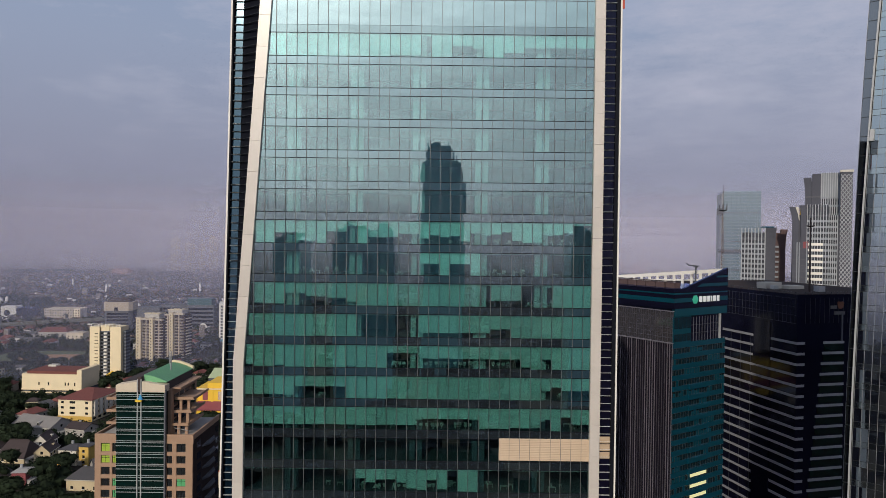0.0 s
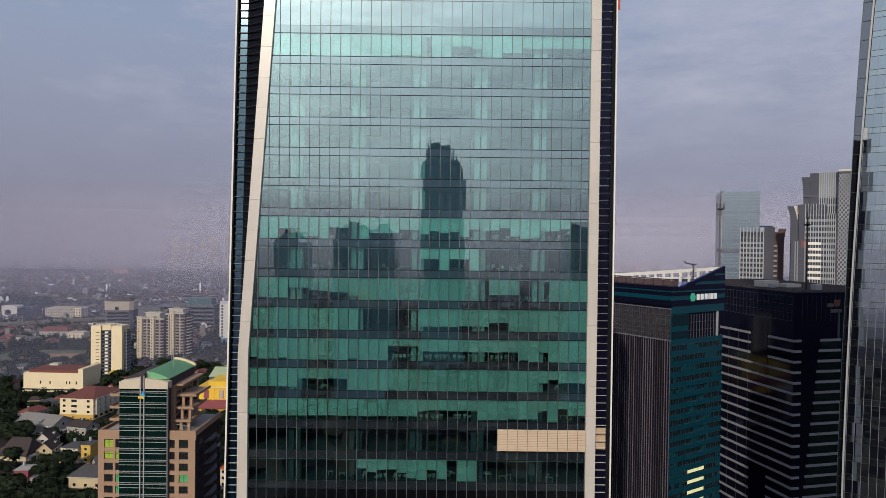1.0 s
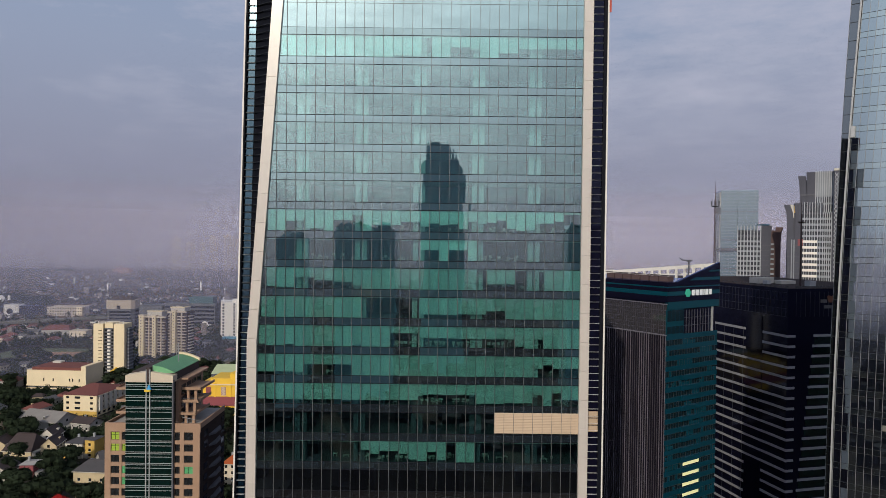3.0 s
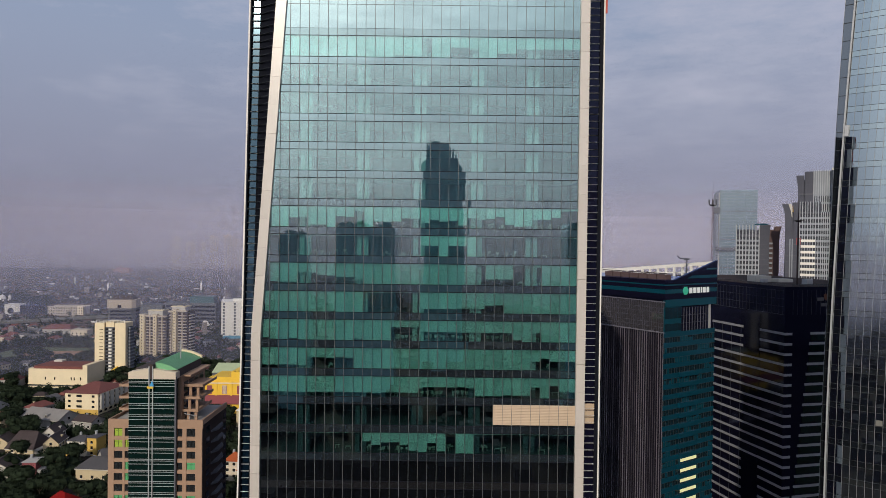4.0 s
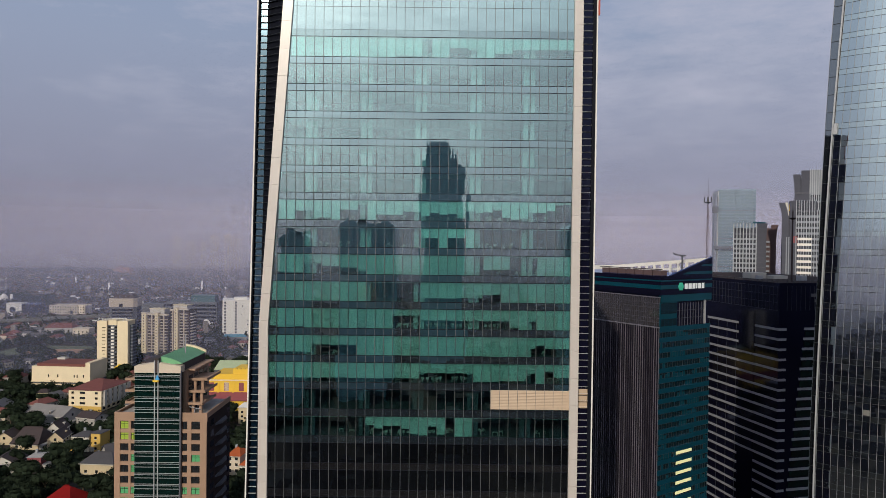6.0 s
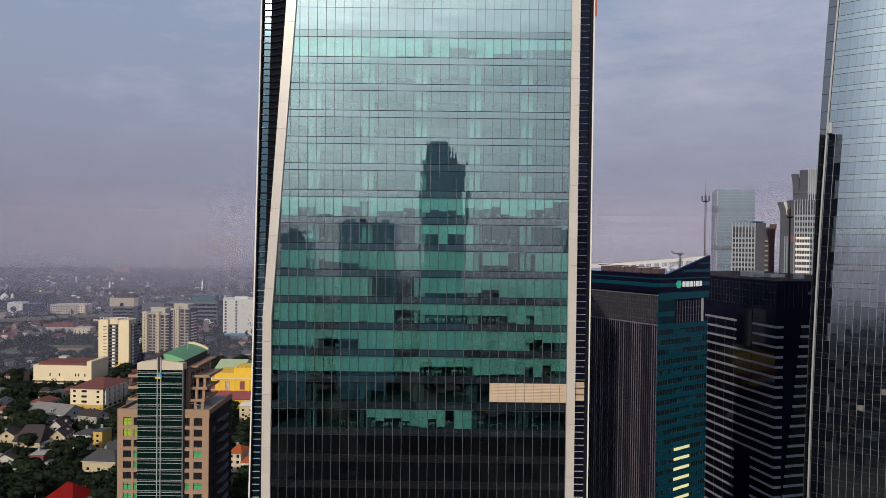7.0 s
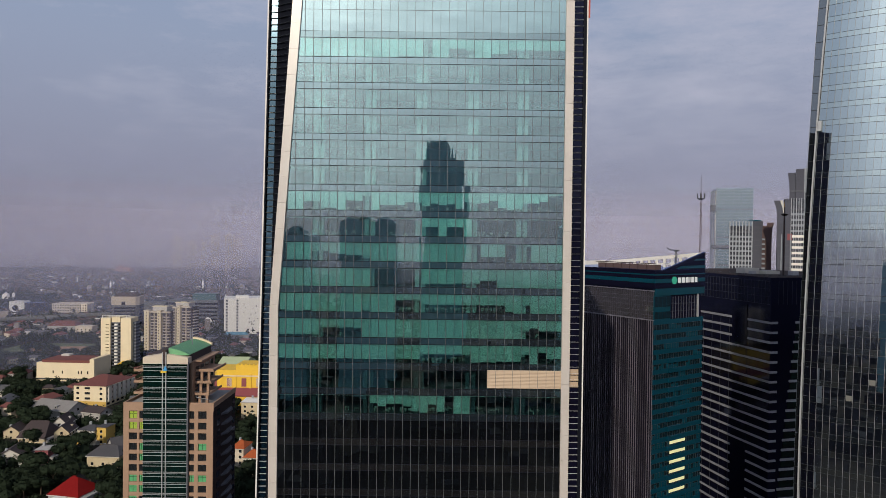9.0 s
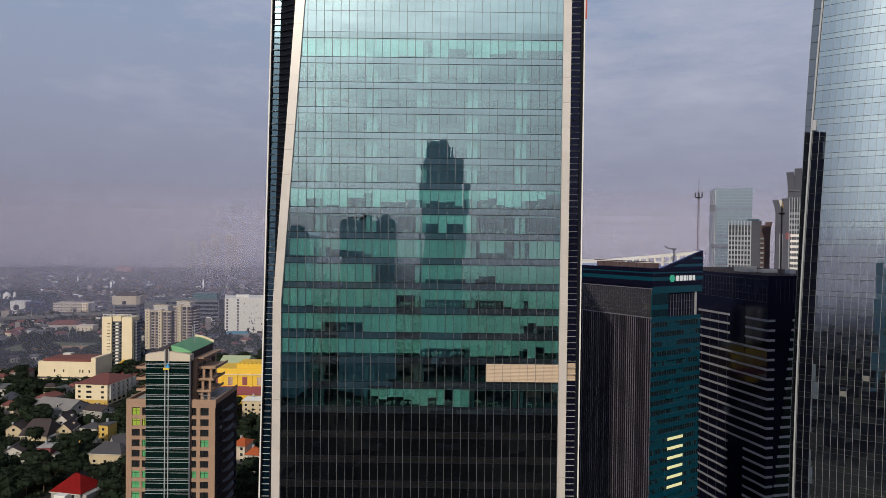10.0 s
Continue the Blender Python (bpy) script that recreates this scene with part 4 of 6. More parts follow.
part("brown_wall", Geo().loft([[(26.2, -.4, z), (29.6 + o, -.4, z), (29.6 + o, 20, z), (26.2, 20, z)] for z, o in ((0, 0), (128, 0), (134, .3), (137, .7), (140.4, 1.6))]), M_BROWNWALL, rt)
part("stair_recess", B(22.9, 26.2, 0.2, 0.6, 0, 138), M_BROWNWALL, rt)
for k in range(24):
    part("balcony", B(22.9, 25.2, -1.3, 0.2, 127 - k * 3.72, 128.3 - k * 3.72), M_HAZYWALL, rt)
    z = 134 - k * 3.72
    part("panel_joint", B(16.5, 22.8, -0.85, -0.8, z, z + .16), M_GREYWALL, rt)
part("roof_shelter", Geo().hexa([(x, y, z) for z, e in ((141.6, 0), (142.6, 1)) for x, y in ((12.5 + e, 1), (21.5 + e, 1), (21.5 + e, 6), (12.5 + e, 6))]), M_TEAL, rt, "teal roof shelter")
for x in (13, 17, 21):
    part("shelter_post", B(x, x + .3, 1.2, 1.5, 138, 141.6), M_HAZYWALL, rt)

wt = thing("white_ribbed_tower", "white ribbed office tower with flared grey crown walls", "skyscraper", (235.5, 465, 0), -29)
part("body", B(2, 36, 0.6, 36, 0, 149.5), M_TOWERGREY, wt)
part("flared_wall", Geo().loft([[(2 - o, -.6, z), (6.0 - o, -.6, z), (6.0 - o, 5, z), (2 - o, 5, z)] for z, o in ((0, 0), (145, 0), (150, .6), (155, 2.2))]), M_TOWERGREY, wt)
part("flared_lining", Geo().loft([[(6.05 - o, -.5, z), (6.4 - o * .3, -.5, z), (6.4 - o * .3, 5, z), (6.05 - o, 5, z)] for z, o in ((146, 0), (150, .6), (155, 2.2))]), M_OFFWHITE, wt, "pale inner face of the flare")
part("flared_wall", Geo().loft([[(7.2 - o * .3, -.6, z), (10.6 + o * .3, -.6, z), (10.6 + o * .3, 5, z), (7.2 - o * .6, 5, z)] for z, o in ((0, 0), (147, 0), (151, .7), (156, 2.2))]), M_TOWERGREY, wt)
part("yellow_beacon", B(6.4, 7.3, 1, 2, 149.5, 154.2), M_YELLOW, wt, "yellow roof hoist")
for i in range(8):
    x = 10.8 + i * 1.6
    part("rib", Geo().loft([[(x, -.7 - o, z), (x + .4, -.7 - o, z), (x + .4, .6, z), (x, .6, z)] for z, o in ((0, 0), (148, 0), (152, .3), (156.4, 1.2))]), M_PALERIB, wt)
for i in range(5):
    x = 23.6 + i * 1.25
    part("rib", B(x, x + 0.4, -0.7, 0.6, 0, 149.5), M_PALERIB, wt)
for k in range(36):
    z = 148.4 - k * 3.9
    part("sill_band", B(10.8, 29, -0.2, 0.5, z - 3.9, z - 2.4), M_HAZYWALL, wt)
    part("window_band", B(10.8, 29, 0.1, 0.6, z - 2.4, z), M_HAZEWIN, wt)
    if z < 133:
        part("white_band", B(10.6, 20.6, -1.0, -.2, z - 3.9, z - 2.2), M_WHITE, wt)
part("crown_recess", B(10.8, 23.4, 0.2, 0.6, 149.5, 156), M_HAZEWIN, wt)
part("upper_body", B(9.8, 36, 6.6, 34, 149.5, 172), M_TOWERGREY, wt)
part("upper_flared_wall", Geo().loft([[(9.4 - o, 6, z), (13.2 - o * .2, 6, z), (13.2 - o * .2, 16, z), (9.4 - o, 16, z)] for z, o in ((149.5, 0), (162, 0), (169, .4), (175, 1.3))]), M_TOWERGREY, wt)
part("upper_flared_wall", Geo().loft([[(13.5, 5.6 - o, z), (18.6, 5.6 - o, z), (18.6, 16, z), (13.5 - o * .3, 16, z)] for z, o in ((149.5, 0), (162, 0), (169, .4), (177.4, 1.4))]), M_TOWERGREY, wt)
part("upper_ledge", B(9.6, 18.6, 5.2, 5.6, 161.4, 162.4), M_GREYWALL, wt)
for i in range(9):
    x = 18.8 + i * 1.32
    part("crown_rib", Geo().loft([[(x, 6 - o, z), (x + .5, 6 - o, z), (x + .5, 6.8, z), (x, 6.8, z)] for z, o in ((149.5, 0), (162, 0), (170, .5), (178, 1.7))]), M_PALERIB, wt)
part("crown_wall", Geo().loft([[(18.6, 6.2 - o, z), (30.4, 6.2 - o, z), (30.4, 6.6, z), (18.6, 6.6, z)] for z, o in ((161.6, 0), (170, .4), (177.6, 1.4))]), M_HAZYWALL, wt)
for z in (151, 156.4):
    part("upper_window_band", B(18.6, 30.4, 6.4, 6.6, z, z + 4.2), M_HAZEWIN, wt)
    part("upper_sill", B(18.6, 30.4, 6.0, 6.6, z + 4.2, z + 5.4), M_HAZYWALL, wt)
part("lattice_wall", B(30.0, 37, -0.4, 0.6, 0, 178), M_TOWERGREY, wt)
part("lattice_cap", B(29.6, 37.4, -1, 4, 177.5, 179), M_OFFWHITE, wt)
for k in range(38):
    for d in (0, 1):
        for i in range(3):
            x0 = 30.2 + i * 2.2
            xa, xb = (x0, x0 + 2.15) if d else (x0 + 2.15, x0)
            z = 62 + k * 3
            part("lattice_bar", Geo().hexa([(xa - .24, -.7, z), (xa + .24, -.7, z), (xa + .24, -.4, z), (xa - .24, -.4, z), (xb - .24, -.7, z + 3), (xb + .24, -.7, z + 3), (xb + .24, -.4, z + 3), (xb - .24, -.4, z + 3)]), M_PALERIB, wt)
nb = thing("grey_annex_block", "dark grey block with white pilasters before the ribbed tower", "office building", (236, 461, 0), -29)
part("body", B(0.2, 9.4, 0, 3, 0, 131), M_TOWERGREY, nb)
for x in (2.6, 4.0, 8.4):
    part("pilaster", B(x, x + .7, -0.5, 0, 0, 131), M_HAZYWALL, nb)
part("red_panel", B(6.6, 9.6, -0.3, 0, 127, 131.5), M_MAROON, nb, "dull red sign panel")
for k in range(20):
    part("floor_line", B(.2, 9.4, -.12, 0, 127 - k * 3.9, 127.3 - k * 3.9), M_GREYWALL, nb)

# ---- tan tower with the green roof ----
tt = thing("tan_office_tower", "tan stone office tower with dark green glass bay and green roof", "office building", (-113, 222, 0), 0)
part("body", B(0.1, 31.9, 0.6, 26, 0, 64.0), M_DARKWIN, tt)
# this side's shade is carried by the wall colour
part("right_wall", B(31.7, 32.0, 0.6, 26, 0, 64.6), M_SHADEWALL, tt, "side wall coloured dark brown for its shade")
part("roof_deck", B(0.3, 31.7, 0.9, 25.7, 64.0, 64.2), M_CONC, tt)
part("parapet", B(0, 7.4, 0, 0.7, 62.2, 65.2), M_TAN, tt)
part("parapet", B(22.9, 32.2, 0, 0.7, 62.2, 65.2), M_TAN, tt)
part("parapet", B(31.6, 32.2, 0.7, 26, 63.4, 65.2), M_TAN, tt)
part("parapet", B(0, 0.6, 0.7, 26, 63.4, 65.2), M_TAN, tt)
for x0, x1 in ((0, 2.0), (4.9, 5.7), (7.1, 7.4), (22.9, 23.5), (25.3, 26.7), (29.7, 32.0)):
    part("pier", B(x0, x1, 0, 0.6, 0, 62.2), M_TAN, tt)
TAN_WINDOWS = ("yyddddggg", "dydggdggd", "ddddddgdd", "dddgddgdd")     # lit green, lime and dark panes, downwards
for k in range(16):
    z = 61.9 - 3.78 * k
    for x0, x1, share in ((2.0, 4.9, 0), (5.7, 7.1, 1), (23.5, 25.3, 2), (26.7, 29.7, 3)):
        part("spandrel", B(x0, x1, 0.05, 0.6, z - 3.78, z - 2.5), M_TAN, tt)
        kind = TAN_WINDOWS[share][k % 9]
        w = part("window", B(x0 + .1, x1 - .1, 0.42, 0.5, z - 2.45, z - .05), {"d": M_DARKWIN, "g": M_GREENWIN, "y": M_LIMEWIN}[kind], tt)
        part("glazing_bar", B((x0 + x1) / 2 - .05, (x0 + x1) / 2 + .05, 0.36, 0.42, z - 2.45, z - .05), M_BLACK, w)
        part("glazing_bar", B(x0 + .1, x1 - .1, 0.36, 0.42, z - .85, z - .75), M_BLACK, w)
    part("side_balcony", Geo().prism([(32.0, 9), (33.5, 12), (33.5, 18), (32.0, 21)], z - 3.4, z - 2.7), M_GREYWALL, tt)
    part("side_window", B(32.0, 32.06, 4, 7.5, z - 2.4, z - .2), M_BLUEBLACK, tt)
    part("side_window", B(32.0, 32.06, 22.5, 25.4, z - 2.4, z - .2), M_BLUEBLACK, tt)
part("upper_block", B(8, 24.0, 2.5, 25.5, 64.2, 79.4), M_TAN, tt)
for i in range(3):
    for j in range(4):
        part("upper_window", B(24.0, 24.08, 4.6 + j * 5, 8.5 + j * 5, 65.6 + i * 4.1, 69.0 + i * 4.1), M_DARKWIN, tt)
part("glass_bay", B(7.4, 22.9, -0.9, 2.5, 0, 79.2), M_DKGREEN, tt, "dark green glass bay")
for k in range(21):
    z = 78.4 - k * 3.78
    for dz in (0, -0.55, -1.65):
        part("bay_band", B(7.3, 23.0, -1.08, -0.9, z + dz - 0.06, z + dz + 0.06), M_EDGE, tt)
for x in (14.2, 15.4):
    part("bay_rail", B(x, x + 0.28, -1.25, -0.9, 0, 83.5), M_EDGE, tt)
part("bay_edge", B(22.9, 23.4, -0.9, 0.0, 0, 80), M_GREYWALL, tt)
for xa, xb, za, zb in ((7.3, 14.1, 81.5, 82.7), (15.8, 23.3, 82.7, 81.5)):
    part("bay_parapet", Geo().hexa([(xa, -1.1, 79.2), (xb, -1.1, 79.2), (xb, 2.5, 79.2), (xa, 2.5, 79.2), (xa, -1.1, za), (xb, -1.1, zb), (xb, 2.5, zb), (xa, 2.5, za)]), M_BEIGE, tt, "beige arched parapet")
part("rail_post", B(14.2, 15.6, -1.0, 0.5, 79.2, 84.2), M_BROWNROOF, tt)


def vault(x, lift=0.0):
    return 82.2 + lift + 2.3 * math.cos((x - 15.7) / 7.7 * math.pi / 2)


k = 12
roof = Geo().loft([[(15.7 + 7.4 * i / k, 0.7, 82.1), (15.7 + 7.4 * i / k, 24, 82.1), (15.7 + 7.4 * i / k, 24, vault(15.7 + 7.4 * i / k)), (15.7 + 7.4 * i / k, 0.7, vault(15.7 + 7.4 * i / k))] for i in range(k + 1)])
roof = part("vaulted_roof", roof, M_GREENROOF, tt, "green vaulted sheet-metal roof")
for i in range(k + 1):
    xa = 15.7 + 7.4 * i / k
    part("roof_seam", B(xa - .05, xa + .05, 0.7, 24, vault(xa), vault(xa) + .1), M_GREENROOF, roof)
part("roof_coping", Geo().loft([[(15.5 + 7.8 * i / k, 24, 82.0), (15.5 + 7.8 * i / k, 25, 82.0), (15.5 + 7.8 * i / k, 25, vault(15.5 + 7.6 * i / k, .7)), (15.5 + 7.8 * i / k, 24, vault(15.5 + 7.6 * i / k, .7))] for i in range(k + 1)]), M_CREAMP, tt, "cream roof coping")
part("penthouse", B(8, 23, 2.6, 24, 79.4, 82.2), M_BROWNROOF, tt)
for i, (y0, y1) in enumerate(((3, 17), (4, 17), (5, 19))):
    z, xe = 67.6 + 4.1 * i, 29.6 + i * .5
    for slab in (B(24, xe, y0, y1, z - .35, z), B(1.8, 8, 4, 22, z - .35, z)):
        part("terrace_slab", slab, M_TAN, tt)
    part("terrace_parapet", B(xe - .25, xe, y0, y1, z, z + .55), M_TAN, tt)
    part("terrace_parapet", B(24, xe, y0, y0 + .25, z, z + .55), M_TAN, tt)
    part("terrace_parapet", B(1.8, 2.05, 4.25, 22, z, z + .55), M_TAN, tt)
    part("terrace_parapet", B(1.8, 8, 4, 4.25, z, z + .55), M_TAN, tt)
    part("terrace_rail", B(24, xe, y0 + .05, y0 + .12, z + .95, z + 1.02), M_GREYWALL, tt)
    for x in (25.4, 28.0):
        part("terrace_pier", B(x, x + .9, y0 + .8, y0 + 1.7, z - 4.1, z - .35), M_TAN, tt)
    part("terrace_pier", B(5.6, 6.6, 4.6, 5.6, z - 4.1, z - .35), M_TAN, tt)
    part("terrace_door", B(24.0, 24.1, y0 + 3, y0 + 10, z - 4.0, z - 1.2), M_BLUEBLACK, tt)
part("terrace_roof", B(23.4, 26.5, 4, 24, 79.2, 79.7), M_TAN, tt)
part("roof_aerial", Geo().tube((20, 12, 84), (20, 12, 90.5), 0.2), M_STRIPE, tt)
part("roof_aerial", Geo().tube((16.3, 20, 84), (16.3, 20, 89), 0.12), M_STRIPE, tt)
part("roof_crane", Geo().tube((27, 2.2, 64.2), (27, 2.2, 66), .15).tube((25, 2.2, 66.8), (29.5, 2.2, 66), .12), M_STRIPE, tt)
crad = thing("window_cleaning_cradle", "blue and yellow window cleaning cradle on the glass bay", "cradle", (-97.9, 220.4, 76.2))
part("basket", B(-1.1, 0.9, -0.4, 0.3, 0, 0.7), M_YELLOW, crad)
part("hood", Geo().hexa([(-.4, -.3, .7), (1.2, -.3, .7), (1.2, .3, .7), (-.4, .3, .7), (.3, -.1, 2.3), (.5, -.1, 2.3), (.5, .1, 2.3), (.3, .1, 2.3)]), M_BLUE, crad)

# ---- mid-distance buildings ----
def slab_block(name, label, at, rz, w, d, h, wall, floors, cols, win=M_DARKWIN, roof=None, side=0, xs=None):
    b = thing(name, label, "building", at, rz)
    part("wall", B(0, w, 0, d, 0, h), wall, b)
    fh = h / floors
    for f in range(floors):
        for x in xs or [w * (c + 0.5) / cols for c in range(cols)]:
            part("window", B(x - w / cols * .2, x + w / cols * .2, -0.12, 0, f * fh + fh * .3, f * fh + fh * .72), win, b)
        for c in range(side):
            y = d * (c + 0.5) / side
            part("side_window", B(w, w + .12, y - d / side * .26, y + d / side * .26, f * fh + fh * .3, f * fh + fh * .72), win, b)
    if roof:
        part("roof", Geo().gable(0, w, 0, d, h, h + min(w, d) * 0.2, hip=w * .42, over=0.7), roof, b)
    else:
        part("parapet", B(-.25, w + .25, -.25, .3, h, h + 0.9), wall, b)
        part("parapet", B(-.25, w + .25, d - .3, d + .25, h, h + 0.9), wall, b)
    return b


wtow = thing("white_apartment_tower", "cream-white apartment tower with dark stair slot", "apartment tower", (-316, 611, 0), 0)
part("wall", B(0, 8.8, 0, 15, 0, 48), M_CREAMP, wtow)
part("wall", B(18.4, 28, 0, 15, 0, 48), M_CREAMP, wtow)
part("wall", B(9.5, 17, 1.5, 15, 44, 49), M_CREAMP, wtow)
part("slot", B(8.8, 18.4, 1.4, 15, 0, 44), M_GREYWALL, wtow)
for f in range(14):
    z = 1.5 + f * 3.05
    part("stair_landing", B(12.4, 15.0, 0.3, 1.4, z, z + 1.5), M_WHITE, wtow)
    part("slot_window", B(9.4, 11.6, 1.2, 1.4, z, z + 1.8), M_DARKWIN, wtow)
    part("slot_window", B(15.8, 17.6, 1.2, 1.4, z, z + 1.8), M_DARKWIN, wtow)
    part("window", B(4.4, 7.6, -.1, 0, z + .5, z + 1.0), M_DARKWIN, wtow)
    part("side_balcony", B(28, 30.6, 4, 13, z + 1.4, z + 2.4), M_HAZYWALL, wtow)
part("side_wing", B(28, 30, 5, 13, 0, 44), M_GREYWALL, wtow)
for i in range(9):
    part("roof_post", B(1 + i * 3.2, 1.3 + i * 3.2, .5, .8, 48, 50.5), M_WHITE, wtow)
part("roof_rail", B(1, 27, .5, .8, 50.3, 50.6), M_WHITE, wtow)

apt = thing("balcony_apartment_tower", "cream apartment tower with stacked balconies", "apartment tower", (-320, 711, 0), -12)


def apt_pier(x0, x1, y, h, m):
    """A pier that swells forward, with a flared cap."""
    part("pier", Geo().prism([(x0, y + 6), (x0, y + .6), (x0 + .8, y), (x1 - .8, y), (x1, y + .6), (x1, y + 6)], 0, h), m, apt)
    part("pier_cap", Geo().prism([(x0 - .5, y + 6), (x0 - .5, y), (x1 + .5, y), (x1 + .5, y + 6)], h, h + .9), M_BEIGE, apt)
    for f in range(int(h / 3.1)):
        part("window", B((x0 + x1) / 2 - .55, (x0 + x1) / 2 + .55, y - .08, y, f * 3.1 + 1.2, f * 3.1 + 2.3), M_BROWNROOF, apt)


def apt_balconies(x0, x1, y, h, m):
    part("recess_wall", B(x0, x1, y + 2.4, y + 16, 0, h), M_BROWNBAY, apt)
    part("recess_lintel", B(x0 - .2, x1 + .2, y - .2, y + 3, h - .6, h + 1.0), M_BEIGE, apt)
    xm = (x0 + x1) / 2
    part("mid_pier", B(xm - .45, xm + .45, y + .9, y + 2.4, 0, h - .6), m, apt)
    for f in range(int(h / 3.1)):
        z = f * 3.1 + .4
        for a0, a1 in ((x0 + .5, xm - .2), (xm + .2, x1 - .5)):
            part("balcony", Geo().prism([(a0, y + 2.2), (a0 + .3, y + .2), (a0 + 1, y - .2), (a1 - 1, y - .2), (a1 - .3, y + .2), (a1, y + 2.2)], z, z + .72), m, apt)


apt_pier(0, 6.0, 0, 44, M_CREAMP)
apt_balconies(6.0, 16.2, .8, 43, M_BEIGE)
apt_pier(16.2, 20.6, -.6, 44.5, M_CREAMP)
apt_balconies(20.6, 30.4, .8, 43, M_BEIGE)
apt_balconies(30.8, 36.4, 5, 48, M_BEIGE)
apt_pier(36.4, 40.8, 3.8, 50, M_CREAMP)
apt_balconies(40.8, 52.0, 5, 49, M_BEIGE)
# end wall darkened in colour, as the side turned from the sun
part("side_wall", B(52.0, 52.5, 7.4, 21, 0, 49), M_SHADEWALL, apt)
for f in range(15):
    part("side_balcony", B(52.5, 54, 9, 18, f * 3.1 + .6, f * 3.1 + 1.5), M_BEIGE, apt)
part("roof_house", B(8, 25, 4, 14, 43.8, 48.6), M_OFFWHITE, apt)
part("roof_slab", B(7.4, 25.6, 3.4, 14.6, 48.6, 49.3), M_CREAMP, apt)
part("roof_house", B(33, 49, 8, 18, 49.2, 53), M_OFFWHITE, apt)
part("roof_slab", B(32.4, 49.6, 7.4, 18.6, 53, 53.8), M_CREAMP, apt)
for x in (10, 16, 22, 35, 45):
    part("roof_tank", Geo().tube((x, 12, 49 if x < 30 else 53.5), (x, 12, 51 if x < 30 else 55.5), 1.1, k=10), M_GREYWALL, apt)

cream = slab_block("cream_four_storey_block", "cream four-storey block with red-brown hipped roof", (-268, 476, 0), -6, 25, 36, 15, M_CREAMP, 4, 5, roof=M_REDROOF, side=6, xs=(3.2, 9.6, 11.6, 21.2))
part("ochre_ground_storey", B(-.2, 25.2, -.3, 0, 0, 3.6), M_OCHRE, cream)
for i in range(6):
    part("side_balcony", B(25, 26.2, 2 + i * 6, 5.4 + i * 6, 3.6, 14.6), M_OFFWHITE, cream)
hall = thing("long_white_hall", "long cream-white hall with a flat maroon roof", "hall", (-341, 553, 0), -3)
part("wall", B(0, 50, 0, 26, 4.5, 17), M_CREAMP, hall)
part("lower_wall", B(0.4, 49.6, 1.5, 26, 0, 4.5), M_GREYWALL, hall)
for z in (1.6, 4.1):
    part("ledge", B(-.3, 50.3, -0.6, 1.5, z, z + .8), M_CREAMP, hall)
part("roof_plate", B(4, 46, 0.8, 25, 17, 19.2), M_REDROOF, hall)
part("roof_rim", B(46, 50, 0, 26, 17, 20.6), M_CREAMP, hall)
part("roof_rim", B(9, 16, 20, 26, 19, 20.6), M_OFFWHITE, hall)
for x in (14, 22, 36, 38.5, 44):
    part("window", B(x, x + .9, -.1, 0, 8, 10.4), M_DARKWIN, hall)
pb = thing("white_patterned_block", "large white block with dark relief marks", "building", (-277, 846, 0), 17)
part("wall", B(0, 70, 0, 40, 0, 46), M_WHITE, pb)
part("roof_house", B(14, 30, 6, 20, 46, 49), M_WHITE, pb)
rng = random.Random(3)
for f in range(11):
    for c in range(2):
        part("window", B(2 + c * 13, 4.4 + c * 13, -.15, 0, 4 + f * 3.8, 6.6 + f * 3.8), M_GREYWALL, pb)
for i in range(46):
    x, z = rng.uniform(22, 66), rng.uniform(3, 42)
    part("relief_mark", B(x, x + rng.uniform(.5, 1.4), -.15, 0, z, z + rng.uniform(.8, 3)), M_GREYWALL, pb)

yb = thing("yellow_hall", "bright yellow hall with maroon lower roof", "hall", (-176, 488, 0), 0)
part("wall", B(0, 60, 0, 26, 0, 21), M_YELLOW, yb)
part("upper_wall", B(8, 60, 1, 24, 21, 25), M_YELLOW, yb)
part("upper_wall", B(22, 60, 2, 22, 25, 28.5), M_YELLOW, yb)
for x in (0, 11, 22, 33, 44, 55):
    part("pilaster", B(x, x + 1.4, -.5, 0, 10, 22), M_YELLOW, yb)
part("maroon_roof", Geo().hexa([(0, -8, 7.2), (60, -8, 7.2), (60, 0, 7.2), (0, 0, 7.2), (0, -8, 7.8), (60, -8, 7.8), (60, 0, 12), (0, 0, 12)]), M_MAROON, yb)
part("cornice", B(-.4, 60, -.7, 0, 20.4, 21.2), M_CREAMP, yb)
for i in range(12):
    part("roof_block", B(23 + i * 3, 24.2 + i * 3, 1.8, 2.6, 28.5, 29.6), M_YELLOW, yb)
part("arcade_wall", B(0, 60, -7, 0, 0, 7.2), M_YELLOW, yb)
for i in range(5):
    w = part("window", B(5 + i * 11, 8.6 + i * 11, -.2, 0, 12.8, 19), (M_MAROON, M_BEIGE)[i % 2], yb)
    for j in range(4 if i % 2 else 0):
        part("window_bar", B(5.4 + i * 11 + j * .85, 5.75 + i * 11 + j * .85, -.3, -.2, 12.9, 18.9), M_MAROON, w)
gs = thing("pale_green_shed", "grey shed with pale green sheet roof", "shed", (-178, 520, 0), 0)
part("wall", B(0, 22, 0, 30, 0, 22), M_GREYWALL, gs)
part("roof", Geo().gable(0, 22, 0, 30, 22, 27, 0), M_PALEGREEN, gs)
slab_block("beige_office", "beige long office block with rows of windows", (-590, 1010, 0), 2, 52, 22, 20, M_BEIGE, 5, 14)
